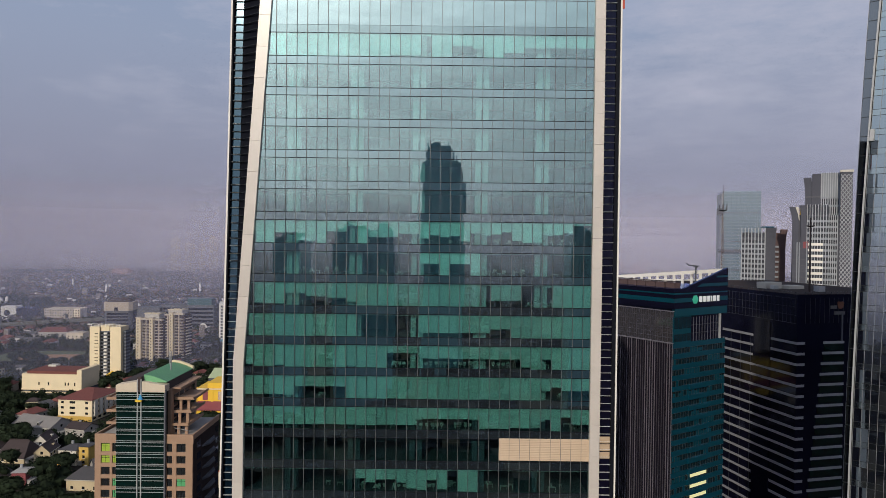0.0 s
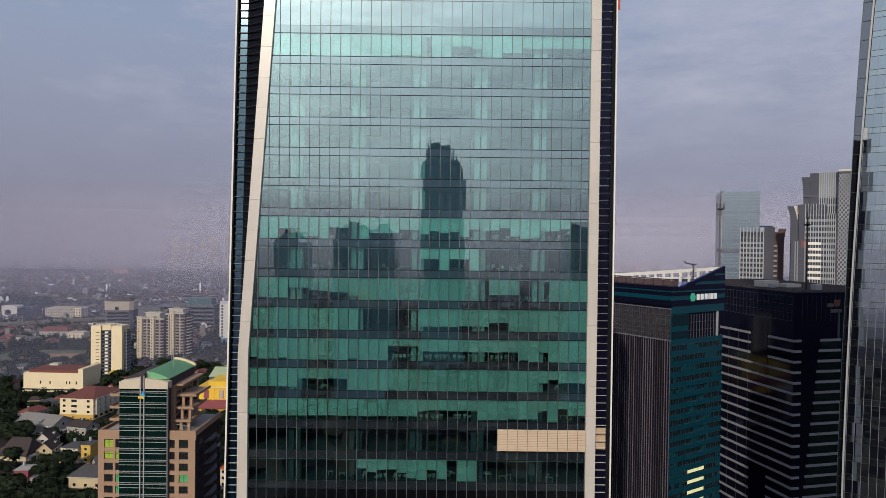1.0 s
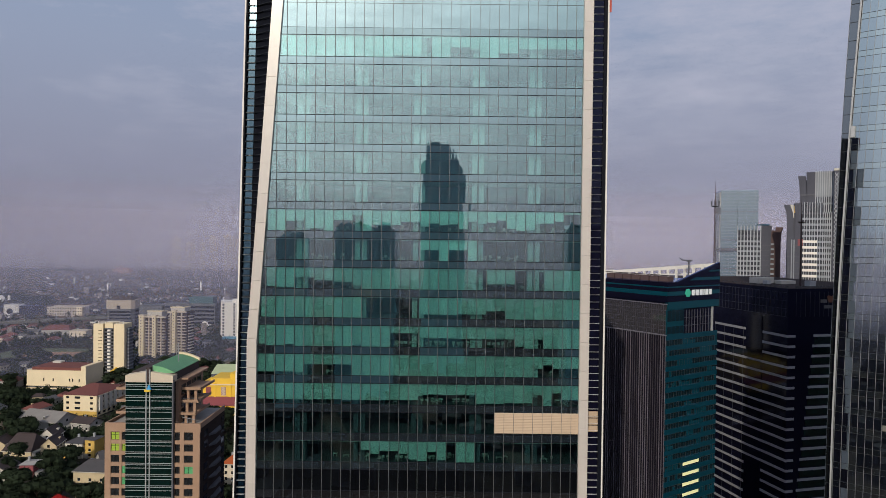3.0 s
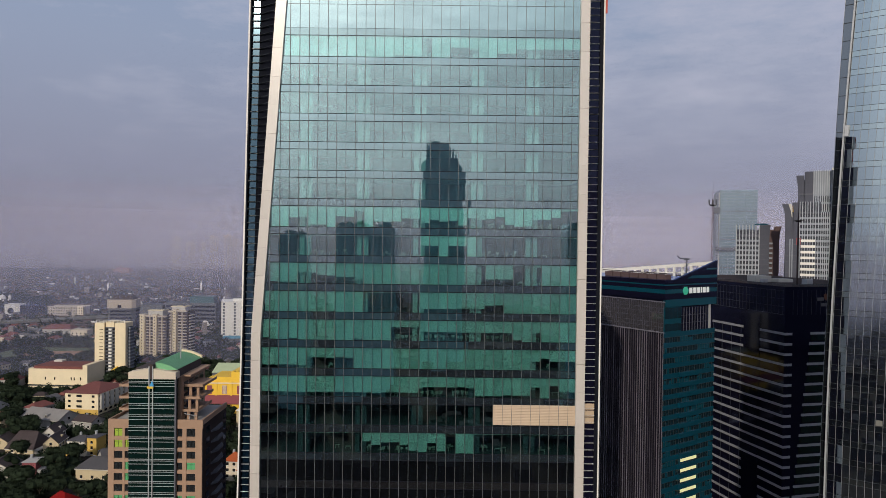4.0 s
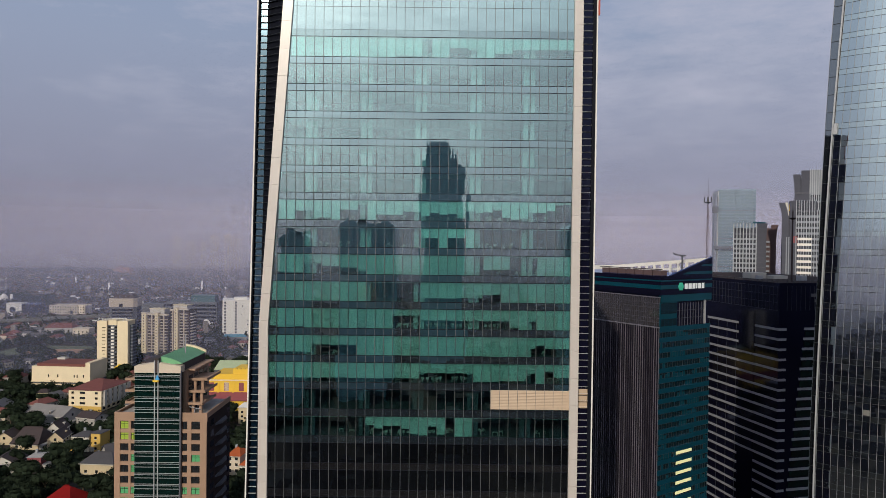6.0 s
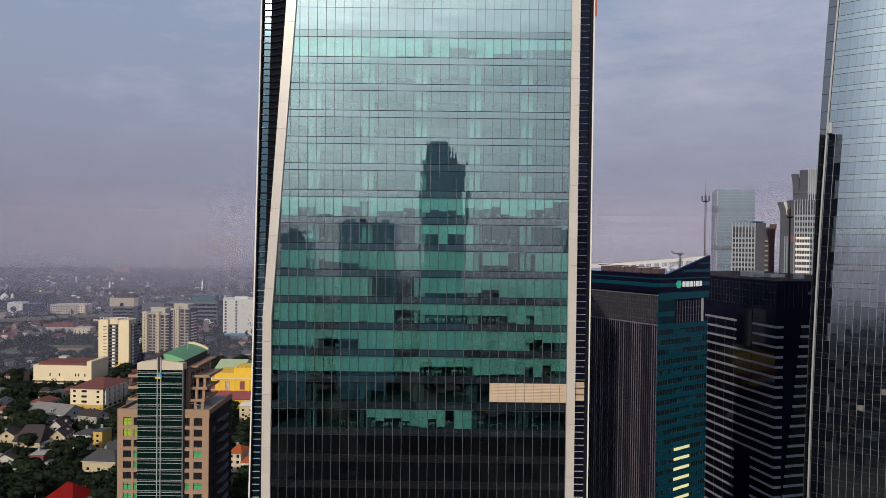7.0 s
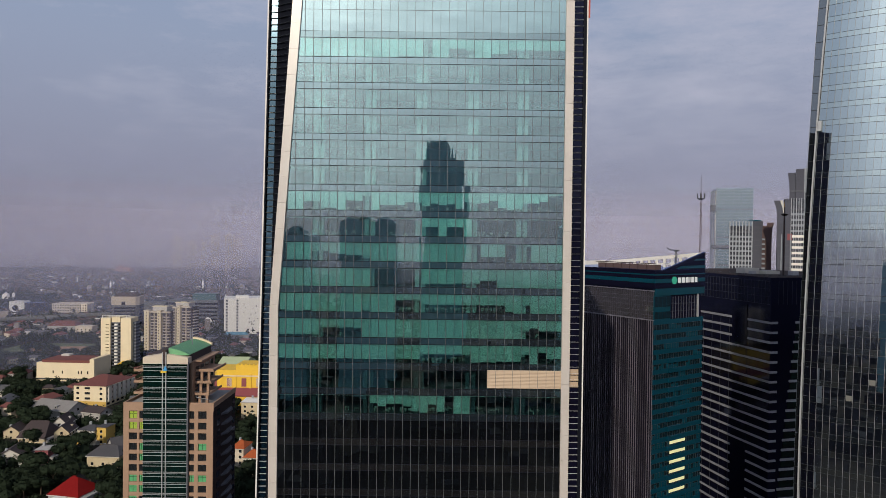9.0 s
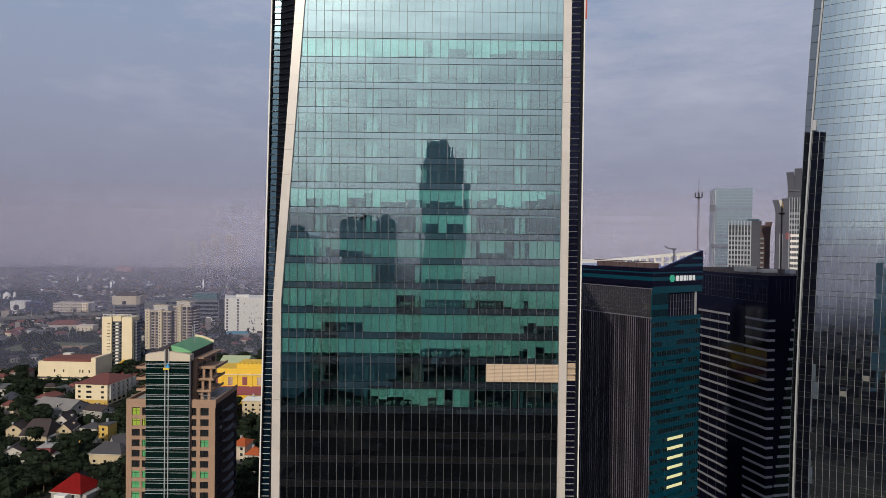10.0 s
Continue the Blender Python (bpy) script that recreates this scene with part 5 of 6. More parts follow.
bo = thing("white_blue_block", "white block with blue glass wing and a dark disc", "building", (-661, 1020, 0), 4)
part("wall", B(0, 22, 0, 18, 0, 22), M_WHITE, bo)
part("disc", Geo().tube((9, -.4, 12), (9, 0, 12), 4.5, k=16), M_DARKWIN, bo)
part("glass_wing", B(22, 50, 1, 18, 0, 20), M_BLUEBLACK, bo)
mq = thing("white_mosque", "small white mosque with domes", "mosque", (-812, 1207, 0), 0)
part("wall", B(0, 40, 0, 30, 0, 8), M_WHITE, mq)
for x, r, h in ((20, 6, 11), (6, 2.2, 16), (34, 2.2, 16)):
    part("drum", Geo().tube((x, 10, 8), (x, 10, h), r, k=12), M_WHITE, mq)
    part("dome", Geo().loft([[(x + r * c * math.cos(a), 10 + r * c * math.sin(a), h + r * e) for a in [i * .5236 for i in range(12)]] for c, e in ((1, 0), (1.05, .35), (.85, .75), (.5, 1.1), (.08, 1.4))]), M_WHITE, mq)
ob = thing("dark_office_block", "blue-grey office block with a pale top band", "office building", (-437, 880, 0), 8)
CHAMFER = [(0, 3.5), (3.5, 0), (30, 0), (34, 4), (34, 24), (0, 24)]
part("body", Geo().prism(CHAMFER, 0, 32.5), M_GREYWALL, ob)
part("top_band", Geo().prism([(x * 1.05 - 1, y * 1.05 - .8) for x, y in CHAMFER], 32.5, 43.6), M_DULLBEIGE, ob)
part("roof_house", Geo().prism([(2, 3), (32, 3), (32, 22), (2, 22)], 43.6, 48.4, [(7, 7), (27, 7), (27, 19), (7, 19)]), M_BROWNROOF, ob)
part("roof_crane", Geo().tube((18, 10, 47), (18, 10, 51), .35).tube((16, 10, 50), (23, 10, 54.5), .3), M_GREYWALL, ob)
for f in range(7):
    part("window_band", B(3.6, 30, -.2, 0, 2 + f * 4.2, 4.6 + f * 4.2), M_BLUEBLACK, ob)
    part("side_window_band", B(34, 34.2, 5, 23, 2 + f * 4.2, 4.6 + f * 4.2), M_BLUEBLACK, ob)
part("dark_window", B(13, 17.5, -1.0, -.8, 32.8, 37), M_BLUEBLACK, ob)
lb = thing("low_glass_block", "blue-grey low office block with banded windows", "office building", (-432, 960, 0), 0)
part("body", B(0, 34, 0, 24, 0, 29), M_GREYWALL, lb)
part("wing", B(38, 110, 0, 24, 0, 33), M_GREYWALL, lb)
for f in range(5):
    part("window_band", B(39, 109, -.2, 0, 4 + f * 5.6, 7 + f * 5.6), M_BLUEBLACK, lb)
part("roof_house", B(72, 106, 3, 20, 33, 42), M_TEALHAZE, lb)
vi = thing("viaduct", "long concrete elevated road on piers", "viaduct", (-581, 894, 0), 38.4)
part("deck", B(-260, 560, 0, 17, 8.4, 10.4), M_VIADUCT, vi)
for y in (-.35, 17):
    part("barrier", B(-260, 560, y, y + .35, 9.8, 11.6), M_VIADUCT, vi)
for i in range(27):
    part("pier", B(-250 + i * 30, -247 + i * 30, 6, 11, 0, 8.4), M_VIADUCT, vi)
for i in range(20):
    x = -240 + i * 38
    lamp = part("lamp_post", Geo().tube((x, 8.5, 10.4), (x, 8.5, 20), .16, .1, 5).tube((x, 6, 20), (x, 11, 20), .1, k=5), M_EDGE, vi)
single("playing_field", Geo().box(-475, -340, 684, 762, -.5, .06), M_GRASS, "open dry grass field", "field", kind="structure")
single("bare_ground", Geo().prism([(-440, 704), (-372, 700), (-352, 722), (-395, 742), (-452, 735)], 0.0, .12), M_EARTH, "patch of bare reddish earth", "ground", kind="structure")
single("road", Geo().box(-700, -345, 600, 614, 0, .1), M_ROAD, "grey asphalt road", "road", kind="structure")


# ---- single houses nearer by ----
TAKEN = []


def own_house(label, at, rz, w, d, h, wall, roof, rise, hip=0.0, wins=3, clear=13):
    """A house; hip 0 gives a gabled roof, whose ridge runs along its width."""
    b = thing("house", label, "house", at, rz, "nearer houses")
    TAKEN.append((at[0] - 2, at[1] - clear, at[0] + w + 2, at[1] + d))
    part("wall", B(0, w, 0, d, 0, h), wall, b)
    if hip:
        part("roof", Geo().gable(0, w, 0, d, h, h + rise, hip, 0.6), roof, b)
    else:
        part("roof", Geo().pitched(0, w, 0, d, h, h + rise), roof, b)
        for x in (0.0, w - .3):
            part("gable_wall", Geo().loft([[(x, 0.02, h), (x, d - .02, h), (x, d / 2, h + rise - .1)], [(x + .3, 0.02, h), (x + .3, d - .02, h), (x + .3, d / 2, h + rise - .1)]]), wall, b)
            part("gable_window", B(x - .1 if x == 0 else x + .3, x if x == 0 else x + .4, d / 2 - .7, d / 2 + .7, h - 1.2, h + .4), M_DARKWIN, b)
    if rise > 2:
        part("ridge_cap", B(hip, w - hip, d / 2 - .25, d / 2 + .25, h + rise - .05, h + rise + .4), roof, b)
    if hip == 0 and rise > 3.9:
        part("dormer", Geo().prism([(w * .62, 1.2), (w * .62 + 1.8, 1.2), (w * .62 + 1.8, d / 2), (w * .62, d / 2)], h + .2, h + rise * .62), wall, b)
        part("dormer_window", B(w * .62 + .4, w * .62 + 1.4, 1.1, 1.2, h + rise * .25, h + rise * .5), M_DARKWIN, b)
    if rise > 2:
        part("eaves_board", B(-.5, w + .5, -.75, -.6, h - .45, h - .1), M_OFFWHITE, b)
    part("water_tank", Geo().tube((w * .25, d * .7, h + rise * .4), (w * .25, d * .7, h + rise * .4 + 2.2), .7, k=10), M_EDGE, b)
    part("lean_to", Geo().hexa([(w + .05, 1, 0), (w + 2.4, 1, 0), (w + 2.4, d - 2, 0), (w + .05, d - 2, 0), (w + .05, 1, 2.9), (w + 2.4, 1, 2.3), (w + 2.4, d - 2, 2.3), (w + .05, d - 2, 2.9)]), M_CONC, b)
    for f in range(max(1, int(h / 3.1))):
        for i in range(wins):
            x = w * (i + .5) / wins
            wd = part("window", B(x - .7, x + .7, -.1, 0, f * 3.1 + 1, f * 3.1 + 2.5), M_DARKWIN, b)
            part("window_sill", B(x - .9, x + .9, -.3, 0, f * 3.1 + .85, f * 3.1 + 1), M_WHITE, wd)
    return b


own_house("long shed with pale grey sheet roof", (-279, 442, 0), -16, 31, 18, 6.5, M_CONC, M_PALESHED, 4.6)
own_house("brown shed with low sheet roof", (-243, 440, 0), -16, 15, 12, 5, M_CONC, M_BROWNROOF, 2.6)
own_house("house with large dark brown roof", (-253, 386, 0), -4, 17, 17, 3, M_HOUSECREAM, M_BROWNROOF, 8, 3, 2)
own_house("cream house with steep dark gabled roof", (-222, 386, 0), 98, 13, 8.5, 6.5, M_HOUSECREAM, M_BROWNROOF, 4)
own_house("white house with steep dark gabled roof", (-232, 402, 0), 96, 12, 9, 7, M_OFFWHITE, M_BROWNROOF, 4.5)
own_house("small cream house with gabled roof", (-257, 394, 0), 95, 12, 9, 4.5, M_HOUSECREAM, M_BROWNROOF, 3)
yh = own_house("white and yellow house with grey roof and balconies", (-216, 384, 0), -8, 11, 12, 8.6, M_OFFWHITE, M_SHED, 1.8, 4, 1)
part("yellow_bay", B(0, 4, -1, 0, 0, 6.4), M_OCHRE, yh)
for f in range(2):
    part("balcony", B(4.2, 11, -1.6, 0, 2.6 + f * 3.1, 3.5 + f * 3.1), M_WHITE, yh)
own_house("narrow yellow house with a flat top", (-204.5, 384, 0), -8, 6, 9, 10.5, M_OCHRE, M_SHED, .5, 1, 1)
own_house("cream house with grey hipped roof", (-190, 345, 0), -4, 18, 13, 6, M_HOUSECREAM, M_SHED, 4.2, 5, 3, 26)
own_house("dark house with a long grey roof", (-186, 366, 0), 40, 20, 11, 4, M_CONC, M_SHED, 4, 0, 2)
rh = own_house("house with bright red hipped roof", (-183, 297, 0), -12, 16, 15, 3.2, M_CONC, M_RED, 6.4, 7, 2, 10)
part("porch", B(5, 11, -4, 0, 0, 3.2), M_WHITE, rh)
own_house("white house with wide dark gabled roof", (-222, 344, 0), 100, 14, 16, 5, M_OFFWHITE, M_BROWNROOF, 4.6, 0, 2)
own_house("brick house with flat roof beside the gable", (-221, 350, 0), 4, 7, 9, 7, M_MAROON, M_CONC, .6, 1, 1)
own_house("pink-white house with orange hipped roof", (-111, 340, 0), -6, 7, 12, 12.5, M_BEIGE, M_ORANGE, 2.6, 3, 2)
own_house("white house with orange hipped roof", (-103, 336, 0), -6, 7.5, 10, 9, M_WHITE, M_ORANGE, 2.6, 3, 2)
own_house("white flat house beside the yellow hall", (-137, 447, 0), 0, 20, 14, 11, M_HOUSECREAM, M_WHITE, .8, 2, 4)
own_house("long building with a maroon roof", (-505, 852, 0), 4, 34, 22, 8, M_CONC, M_REDROOF, 5, 6, 4)
own_house("tan flat-topped building with small windows", (-452, 820, 0), 0, 20, 14, 12, M_BEIGE, M_BEIGE, .8, 2, 4)
own_house("low building with a blue sheet roof", (-264, 812, 0), 8, 26, 16, 5, M_CONC, M_BLUEROOF, 2, 0, 2)
dish = thing("satellite_dish", "white satellite dish on a low stand", "dish", (-325, 930, 0))
part("stand", Geo().tube((0, 0, 0), (0, 0, 7), 0.6), M_CONC, dish)
part("reflector", Geo().loft([[(r * math.cos(a), -e - r * .5 * math.sin(a), 8 + r * math.sin(a)) for a in [i * .5236 for i in range(12)]] for r, e in ((.3, 0), (2, .3), (3.6, 1), (4.6, 2))]), M_WHITE, dish)
for x, y, h in ((-548, 1540, 24), (-740, 1500, 20), (-900, 1660, 22)):
    m = thing("minaret", "slim white minaret among low houses", "minaret", (x, y, 0), 0, "minarets")
    part("shaft", Geo().tube((0, 0, 0), (0, 0, h), 2.0, 1.6, 10), M_WHITE, m)
    part("cap", Geo().tube((0, 0, h), (0, 0, h + 5), 2.0, 0.1, 10), M_CONC, m)
cr = thing("tower_crane", "tower crane over low roofs", "crane", (-615, 1390, 0), -6)
part("mast", B(-1, 1, -1, 1, 0, 34), M_GREYWALL, cr)
part("jib", Geo().hexa([(-26, -.6, 39), (9, -.6, 30), (9, .6, 30), (-26, .6, 39), (-26, -.6, 40), (9, -.6, 31.5), (9, .6, 31.5), (-26, .6, 40)]), M_GREYWALL, cr)
part("counterweight", B(6, 9, -1, 1, 27, 31), M_CONC, cr)
for x, y in ((-293, 606), (-322, 598)):
    aw = thing("yellow_awning", "bright yellow tent roof beside the tower", "tent", (x, y, 0), 0, "yellow tents")
    part("pole", Geo().tube((0, 0, 0), (0, 0, 9), 0.2), M_CONC, aw)
    part("canopy", Geo().loft([[(r * math.cos(a), r * math.sin(a), z) for a in [i * .7854 for i in range(8)]] for r, z in ((5.5, 5.5), (5.3, 6.2), (3, 7.6), (.3, 9.6))]), M_YELLOW, aw)
single("distant_block", B(0, 50, 0, 30, 0, 18).box(6, 20, 2, 28, 18, 22).box(30, 44, 2, 28, 18, 21), M_PINK, "low pink block in the haze", "building", (-1085, 2240, 0))

# ---- houses ----
rng = random.Random(21)


def house(w, d, h, wall, roof, hip, label):
    b = thing("house", label, "house", (0, 0, -200), 0, "low houses of the quarter")
    part("wall", B(-w / 2, w / 2, -d / 2, d / 2, 0, h), wall, b)
    part("roof", Geo().gable(-w / 2, w / 2, -d / 2, d / 2, h, h + d * 0.28, hip), roof, b)
    for i in range(3):
        x = -w / 2 + w * (i + .5) / 3
        part("window", B(x - .6, x + .6, -d / 2 - .08, -d / 2, h * .5, h * .5 + 1.4), M_DARKWIN, b)
    return b


KINDS = [house(12, 9, 6, M_BEIGE, M_REDROOF, 2.5, "beige house with red-brown tiled roof"),
         house(10, 8, 7, M_OFFWHITE, M_GREYROOF, 0, "white house with grey gabled roof"),
         house(16, 11, 6, M_CONC, M_REDROOF, 4, "grey house with dark red hipped roof"),
         house(9, 8, 6, M_CREAMP, M_BROWNROOF, 3, "cream house with dark brown roof"),
         house(20, 12, 5, M_OFFWHITE, M_GREYROOF, 0, "low white shed with grey sheet roof")]
TAKEN += [(-270, 455, -235, 520), (-345, 535, -285, 585), (-320, 600, -275, 640), (-325, 690, -245, 745), (-180, 465, -110, 555), (-118, 215, -70, 275), (-285, 835, -200, 900), (-478, 672, -336, 766),
          (-700, 598, -345, 616), (-460, 870, -405, 920), (-440, 950, -315, 990), (-192, 268, -154, 300)]


def free(x, y, r=8):
    return not any(a - r < x < c + r and b - r < y < d + r for a, b, c, d in TAKEN)


count = 0
while count < 120:
    y = rng.uniform(430, 900)
    x = rng.uniform(-0.68 * y, -0.24 * y)
    if not free(x, y, 12):
        continue
    TAKEN.append((x - 3, y - 3, x + 3, y + 3))
    copy_thing(rng.choice(KINDS), pose(x, y, 0, 0, 0, rng.choice((0, 90)) + rng.uniform(-20, 20)))
    count += 1
for b in KINDS:
    for o in list(b.children_recursive) + [b]:
        bpy.data.objects.remove(o)

# ---- trees ----
def tree(h, r, seed):
    q = random.Random(seed)
    b = thing("tree", "dark green broad-crowned street tree", "tree", (0, 0, -200), 0, "trees of the quarter")
    g = Geo().tube((0, 0, 0), (0.2, 0.1, h * .5), 0.35, 0.2, 6)
    for i in range(5):
        a = i * 1.26
        g.tube((0.2, 0.1, h * .4), (r * .6 * math.cos(a), r * .6 * math.sin(a), h * .72), 0.15, 0.06, 5)
    part("trunk", g, M_BARK, b)
    c = Geo()
    lobes = [(Vector((q.uniform(-.55, .55) * r, q.uniform(-.55, .55) * r, h * q.uniform(.55, .82))), r * q.uniform(.42, .62)) for _ in range(9)]
    for p0, lr in lobes:
        for i in range(80):
            e = Vector((q.gauss(0, 1), q.gauss(0, 1), q.gauss(0, 1))).normalized()
            p = p0 + Vector((e.x, e.y, e.z * .75)) * lr * q.uniform(.8, 1.08)
            s = q.uniform(.3, .6) * r * .14
            n = len(c.v)
            k = [Vector((q.gauss(0, 1), q.gauss(0, 1), q.gauss(0, .7))).normalized() * s for _ in range(4)]
            c.v += [tuple(p + o) for o in k]
            c.f += [(n, n + 1, n + 2), (n, n + 2, n + 3), (n, n + 3, n + 1), (n + 1, n + 3, n + 2)]
        n = len(c.v)
        for i in range(6):
            for j in range(4):
                a, u = i * 1.047, -.75 + j * .5
                c.v.append(tuple(p0 + Vector((math.cos(a) * math.sqrt(1 - u * u), math.sin(a) * math.sqrt(1 - u * u), u * .75)) * lr * .85))
        for i in range(6):
            for j in range(3):
                i2 = (i + 1) % 6
                c.f.append((n + i * 4 + j, n + i2 * 4 + j, n + i2 * 4 + j + 1, n + i * 4 + j + 1))
    part("crown", c, M_LEAF, b)
    return b


TREES = [tree(11, 5, 1), tree(14, 6.5, 2), tree(9, 4.5, 3)]
count = 0
while count < 290:
    y = 290 + 430 * rng.random() ** 1.3
    x = rng.uniform(-0.66 * y, -0.27 * y)
    if not free(x, y, 2):
        continue
    copy_thing(rng.choice(TREES), pose(x, y, 0, 0, 0, rng.uniform(0, 360)) @ Matrix.Scale(1, 4))
    count += 1
for x, y, k in ((-395, 655, 1.5), (-384, 648, 1.3), (-410, 660, 1.4), (-336, 662, 1.6), (-324, 668, 1.4), (-345, 676, 1.3), (-262, 640, 1.2), (-255, 628, 1.1), (-300, 590, 1.0), (-276, 560, 1.1)):
    copy_thing(TREES[1], pose(x, y, 0, 0, 0, x * 7) @ Matrix.Scale(k, 4))
for b in TREES:
    for o in list(b.children_recursive) + [b]:
        bpy.data.objects.remove(o)

# joined woods between the houses, too many to count
woods = Geo()
q = random.Random(8)
for i in range(3200):
    y = 285 + 640 * q.random()
    x = q.uniform(-0.72 * y, -0.22 * y)
    if not free(x, y, 4) or (y < 470 and q.random() < .45):
        continue
    r, h = q.uniform(3, 6), q.uniform(6, 11)
    n = len(woods.v)
    woods.v += [(x + r * .72 * math.cos(a), y + r * .72 * math.sin(a), h * k) for k in (.12, .55) for a in (0.2, 1.25, 2.3, 3.35, 4.4, 5.45)] + [(x, y, h * .84)]
    woods.f += [(n + a, n + (a + 1) % 6, n + 6 + (a + 1) % 6, n + 6 + a) for a in range(6)] + [(n + 6 + a, n + 6 + (a + 1) % 6, n + 12) for a in range(6)]
    for j in range(44):
        e = Vector((q.gauss(0, 1), q.gauss(0, 1), abs(q.gauss(0, 1)))).normalized()
        p = Vector((x, y, h * .35)) + Vector((e.x * r, e.y * r, e.z * h * .6)) * q.uniform(.75, 1.05)
        s = q.uniform(.5, 1.25)
        n = len(woods.v)
        woods.v += [tuple(p + Vector((q.gauss(0, 1), q.gauss(0, 1), q.gauss(0, .7))).normalized() * s) for _ in range(4)]
        woods.f += [(n, n + 1, n + 2), (n, n + 2, n + 3), (n, n + 3, n + 1), (n + 1, n + 3, n + 2)]
# shrubs and garden walls' growth close about the houses
for i in range(1500):
    y = 285 + 190 * q.random()
    x = q.uniform(-0.72 * y, -0.26 * y)
    if any(a < x < c and b + 3 < y < d + 1 for a, b, c, d in TAKEN[:19]):
        continue
    r = q.uniform(1.6, 3.2)
    for j in range(16):
        e = Vector((q.gauss(0, 1), q.gauss(0, 1), abs(q.gauss(0, 1)))).normalized()
        p = Vector((x, y, 0)) + Vector((e.x * r, e.y * r, e.z * r * .9)) * q.uniform(.7, 1.05)
        s = q.uniform(.6, 1.1)
        n = len(woods.v)
        woods.v += [tuple(p + Vector((q.gauss(0, 1), q.gauss(0, 1), q.gauss(0, .7))).normalized() * s) for _ in range(4)]
        woods.f += [(n, n + 1, n + 2), (n, n + 2, n + 3), (n, n + 3, n + 1), (n + 1, n + 3, n + 2)]
single("garden_woods", woods, M_LEAF, "dense dark green garden trees between houses", "trees", kind="stuff")

# ---- the rest of the city: small roofs to the horizon ----
far_w, far_r, far_t, far_p = Geo(), Geo(), Geo(), Geo()
district = random.Random(77)
CORES = [(district.uniform(-2200, 2200), district.uniform(900, 4000), district.uniform(60, 200)) for _ in range(70)]     # leafy quarters
for i in range(30000):
    y = 420 + 3600 * rng.random() ** 1.35
    x = rng.uniform(-0.75, 0.75) * y
    if y < 1000 and -0.70 * y < x < -0.2 * y and (y < 800 or not free(x, y, 8)):
        continue
    if y < 950 and x > 40 and not x > 420:
        continue
    leafy = any((x - a) ** 2 + (y - b) ** 2 < r * r for a, b, r in CORES)
    if not leafy or rng.random() < .25:
        w, d, h = rng.uniform(5, 12), rng.uniform(5, 10), rng.choice((3, 4, 6, 7)) if rng.random() < .985 else rng.uniform(10, 20)
        c, e = math.cos(turn := rng.choice((0.3, 0.3, -0.2)) + rng.uniform(-.15, .15)), math.sin(turn)
        n0, n1 = len(far_w.v), len(far_r.v)
        pale = rng.random() < .05
        (far_p if pale else far_w).box(-w / 2, w / 2, -d / 2, d / 2, 0, h)
        if pale:
            far_p.v[-8:] = [(x + u * c - v * e, y + u * e + v * c, k) for u, v, k in far_p.v[-8:]]
        else:
            far_w.v[n0:] = [(x + u * c - v * e, y + u * e + v * c, k) for u, v, k in far_w.v[n0:]]
        if h < 10 and not pale:
            far_r.gable(-w / 2, w / 2, -d / 2, d / 2, h, h + d * .22, rng.choice((0, 2)))
            far_r.v[n1:] = [(x + u * c - v * e, y + u * e + v * c, k) for u, v, k in far_r.v[n1:]]
    for _ in range(4 if leafy else 1):
        if rng.random() < (.95 if leafy else .6):
            r = rng.uniform(3, 6)
            tx, ty, th = x + rng.uniform(-16, 16), y + rng.uniform(-12, 12), rng.uniform(5, 9)
            for _ in range(6):
                n = len(far_t.v)
                cx, cy, cz = tx + rng.gauss(0, r * .5), ty + rng.gauss(0, r * .5), max(2, th + rng.gauss(0, 1.6))
                far_t.v += [(cx + rng.gauss(0, 2), cy + rng.gauss(0, 2), max(.5, cz + rng.gauss(0, 1.8))) for _ in range(4)]
                far_t.f += [(n, n + 1, n + 2), (n, n + 2, n + 3), (n, n + 3, n + 1), (n + 1, n + 3, n + 2)]
single("distant_pale_blocks", far_p, M_WHITE, "small white flat-roofed buildings among the houses", "city", kind="stuff")
single("distant_house_walls", far_w, M_FARWALL, "dense pale low houses fading into haze", "city", kind="stuff")
single("distant_house_roofs", far_r, M_FARROOF, "dense reddish roofs fading into haze", "city", kind="stuff")
single("distant_trees", far_t, M_LEAF, "dark tree clumps between far houses", "trees", kind="stuff")
for x, y, w, h in ((-968, 2430, 30, 123), (-925, 2448, 32, 107), (-886, 2484, 18, 107), (-855, 2500, 27, 133), (-804, 2500, 34, 137), (-765, 2510, 20, 123)):
    far = thing("distant_tower", "faint apartment tower in the haze", "skyscraper", (x, y, 0), 21, "distant towers")
    part("wall", B(0, w, 0, 14, 0, h - 4), M_HAZETOWER, far)
    part("roof_house", B(w * .2, w * .7, 2, 12, h - 4, h), M_HAZETOWER, far)
    for k in range(3):
        part("window_bay", B(w * (.16 + .28 * k), w * (.28 + .28 * k), -.3, 0, 8, h - 9), M_HAZYWALL, far)

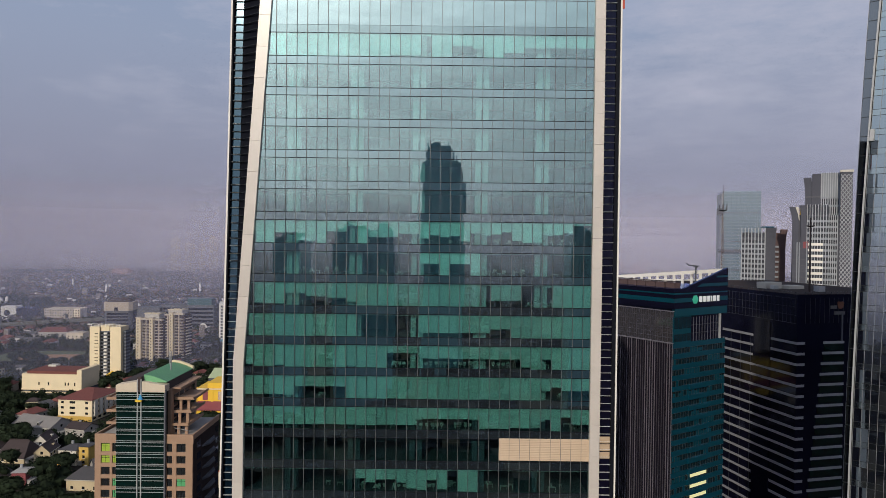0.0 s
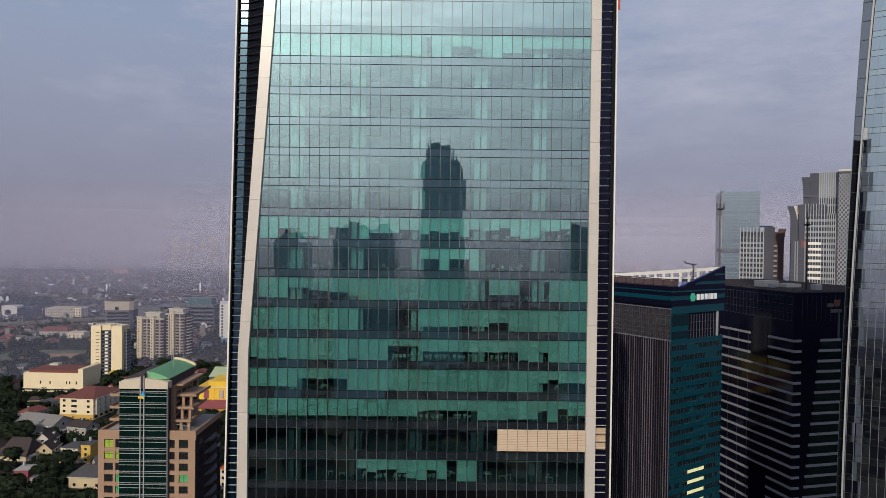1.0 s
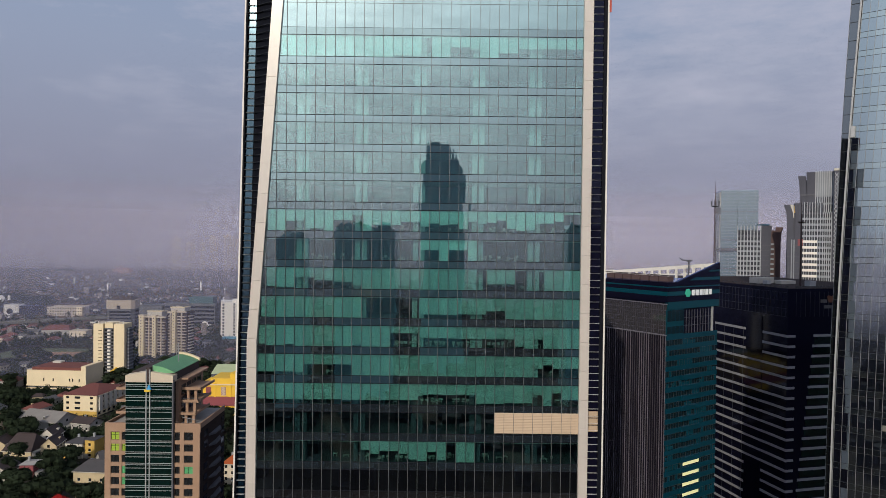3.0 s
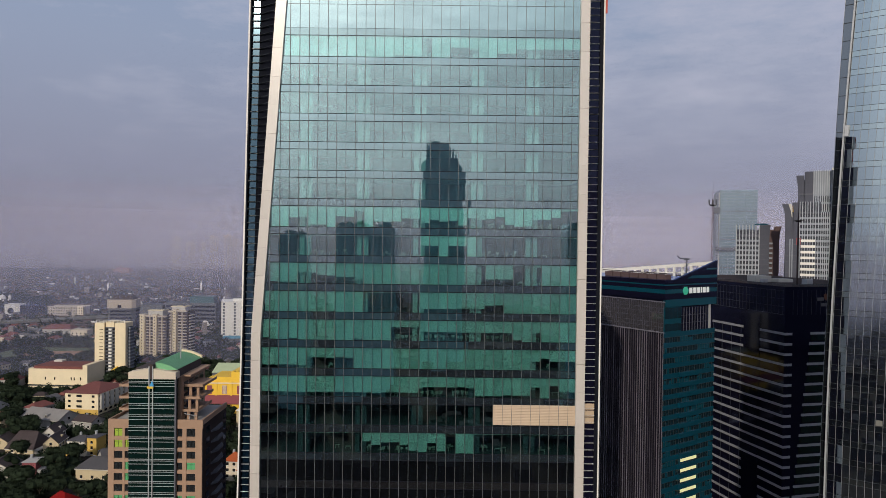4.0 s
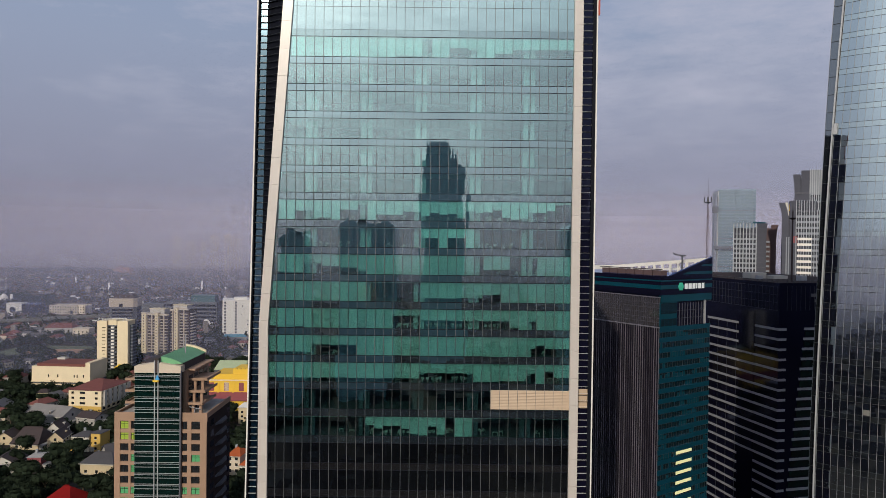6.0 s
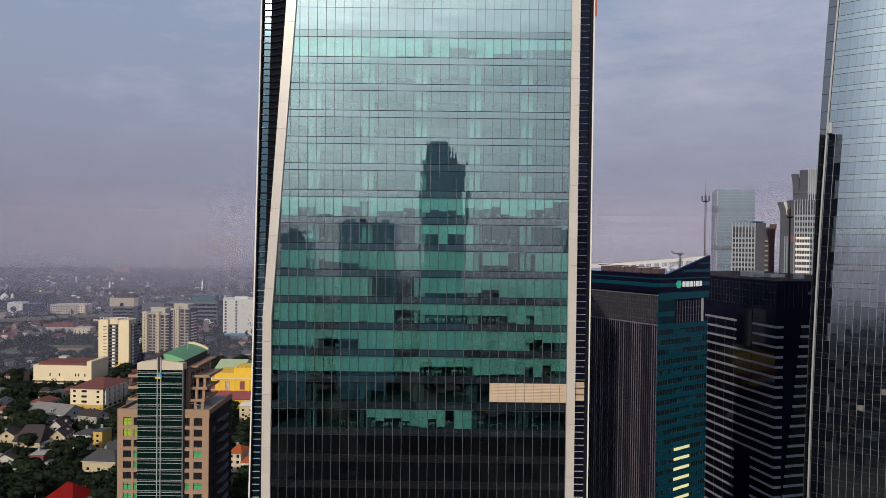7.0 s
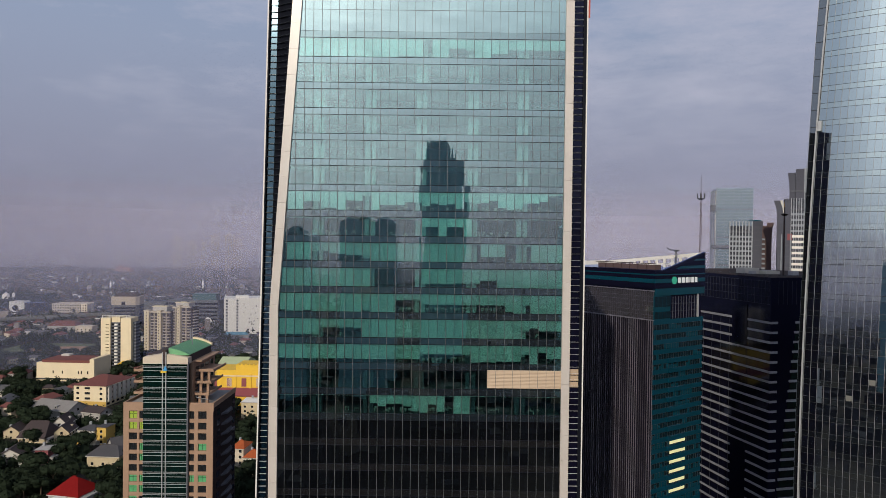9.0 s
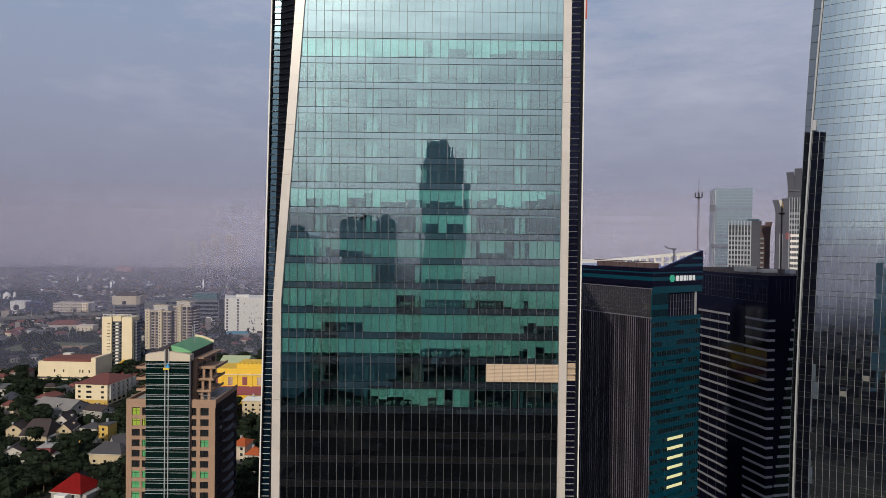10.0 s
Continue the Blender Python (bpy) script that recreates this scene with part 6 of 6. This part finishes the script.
# ---- the city behind the viewer, which the glass mirrors ----
back = Geo()
for i in range(3600):
    y = -60 - 1900 * rng.random() ** 1.3
    x = rng.uniform(-900, 900)
    if y > -120 and abs(x) < 60:
        continue
    w, d = rng.uniform(6, 17), rng.uniform(6, 16)
    h = rng.uniform(4, 14) if rng.random() < .97 else rng.uniform(16, 30)
    back.box(x, x + w, y - d, y, 0, h)
single("rear_city_blocks", back, M_REARCITY, "city blocks behind the viewer", "city", kind="stuff")


def rear_tower(x0, x1, y, h, step=None, spires=()):
    b = thing("rear_tower", "dark glass tower facing the mirrored front", "skyscraper", ((x0 + x1) / 2, y, 0), 0, "towers behind the viewer")
    w = (x1 - x0) / 2
    part("body", B(-w, w, -35, 0, 0, h - 3).hexa([(x, yy, z) for z, i in ((h - 3, 0), (h, 2.5)) for x, yy in ((-w + i, -35 + i), (w - i, -35 + i), (w - i, 0), (-w + i, 0))]), M_REAR, b)
    if step:
        a, c, top = step
        part("crown", Geo().loft([[(a + i, -30, z), (c - i, -30, z), (c - i, -3, z), (a + i, -3, z)] for z, i in ((h - 1, 0), (top - 8, 0), (top - 4, 1.5), (top - 1.5, 4), (top, 7.5))]), M_REAR, b)
    for x, r, top in spires:
        part("spire", Geo().tube((x, -6, h - 2), (x, -6, top), r, r * .6, 6), M_REAR, b)
    for i in range(4):
        x = rng.uniform(-w * .85, w * .5)
        part("roof_box", B(x, x + w * .35, -20, -4, h - 1, h + rng.uniform(1.0, 3.0)), M_REAR, b)
    return b


rear_tower(-21, 21, -464, 204, (-17, 10, 222), ((-16, .9, 223), (-13.5, .6, 225), (2, .5, 226), (12, 1.2, 216), (15, .8, 211)))
rear_tower(-125, -104, -320, 129, (-8, 4, 133))
rear_tower(-82, -37, -335, 138.5, (-20, -6, 141.5), ((3, 1.6, 140.5), (14, 2.2, 140)))
rear_tower(95, 118, -320, 138)

# ---- pale blocks low on the far skyline ----
for x, y, w, h, m in ((640, 2700, 60, 34, M_HAZETOWER), (690, 2760, 44, 46, M_PINK), (752, 2720, 50, 40, M_PINK), (815, 2800, 40, 52, M_HAZETOWER), (868, 2740, 56, 36, M_HAZETOWER)):
    single("distant_block", B(0, w, 0, 30, 0, h), m, "low pale block in the haze", "building", (x, y, 0), group="blocks on the skyline")
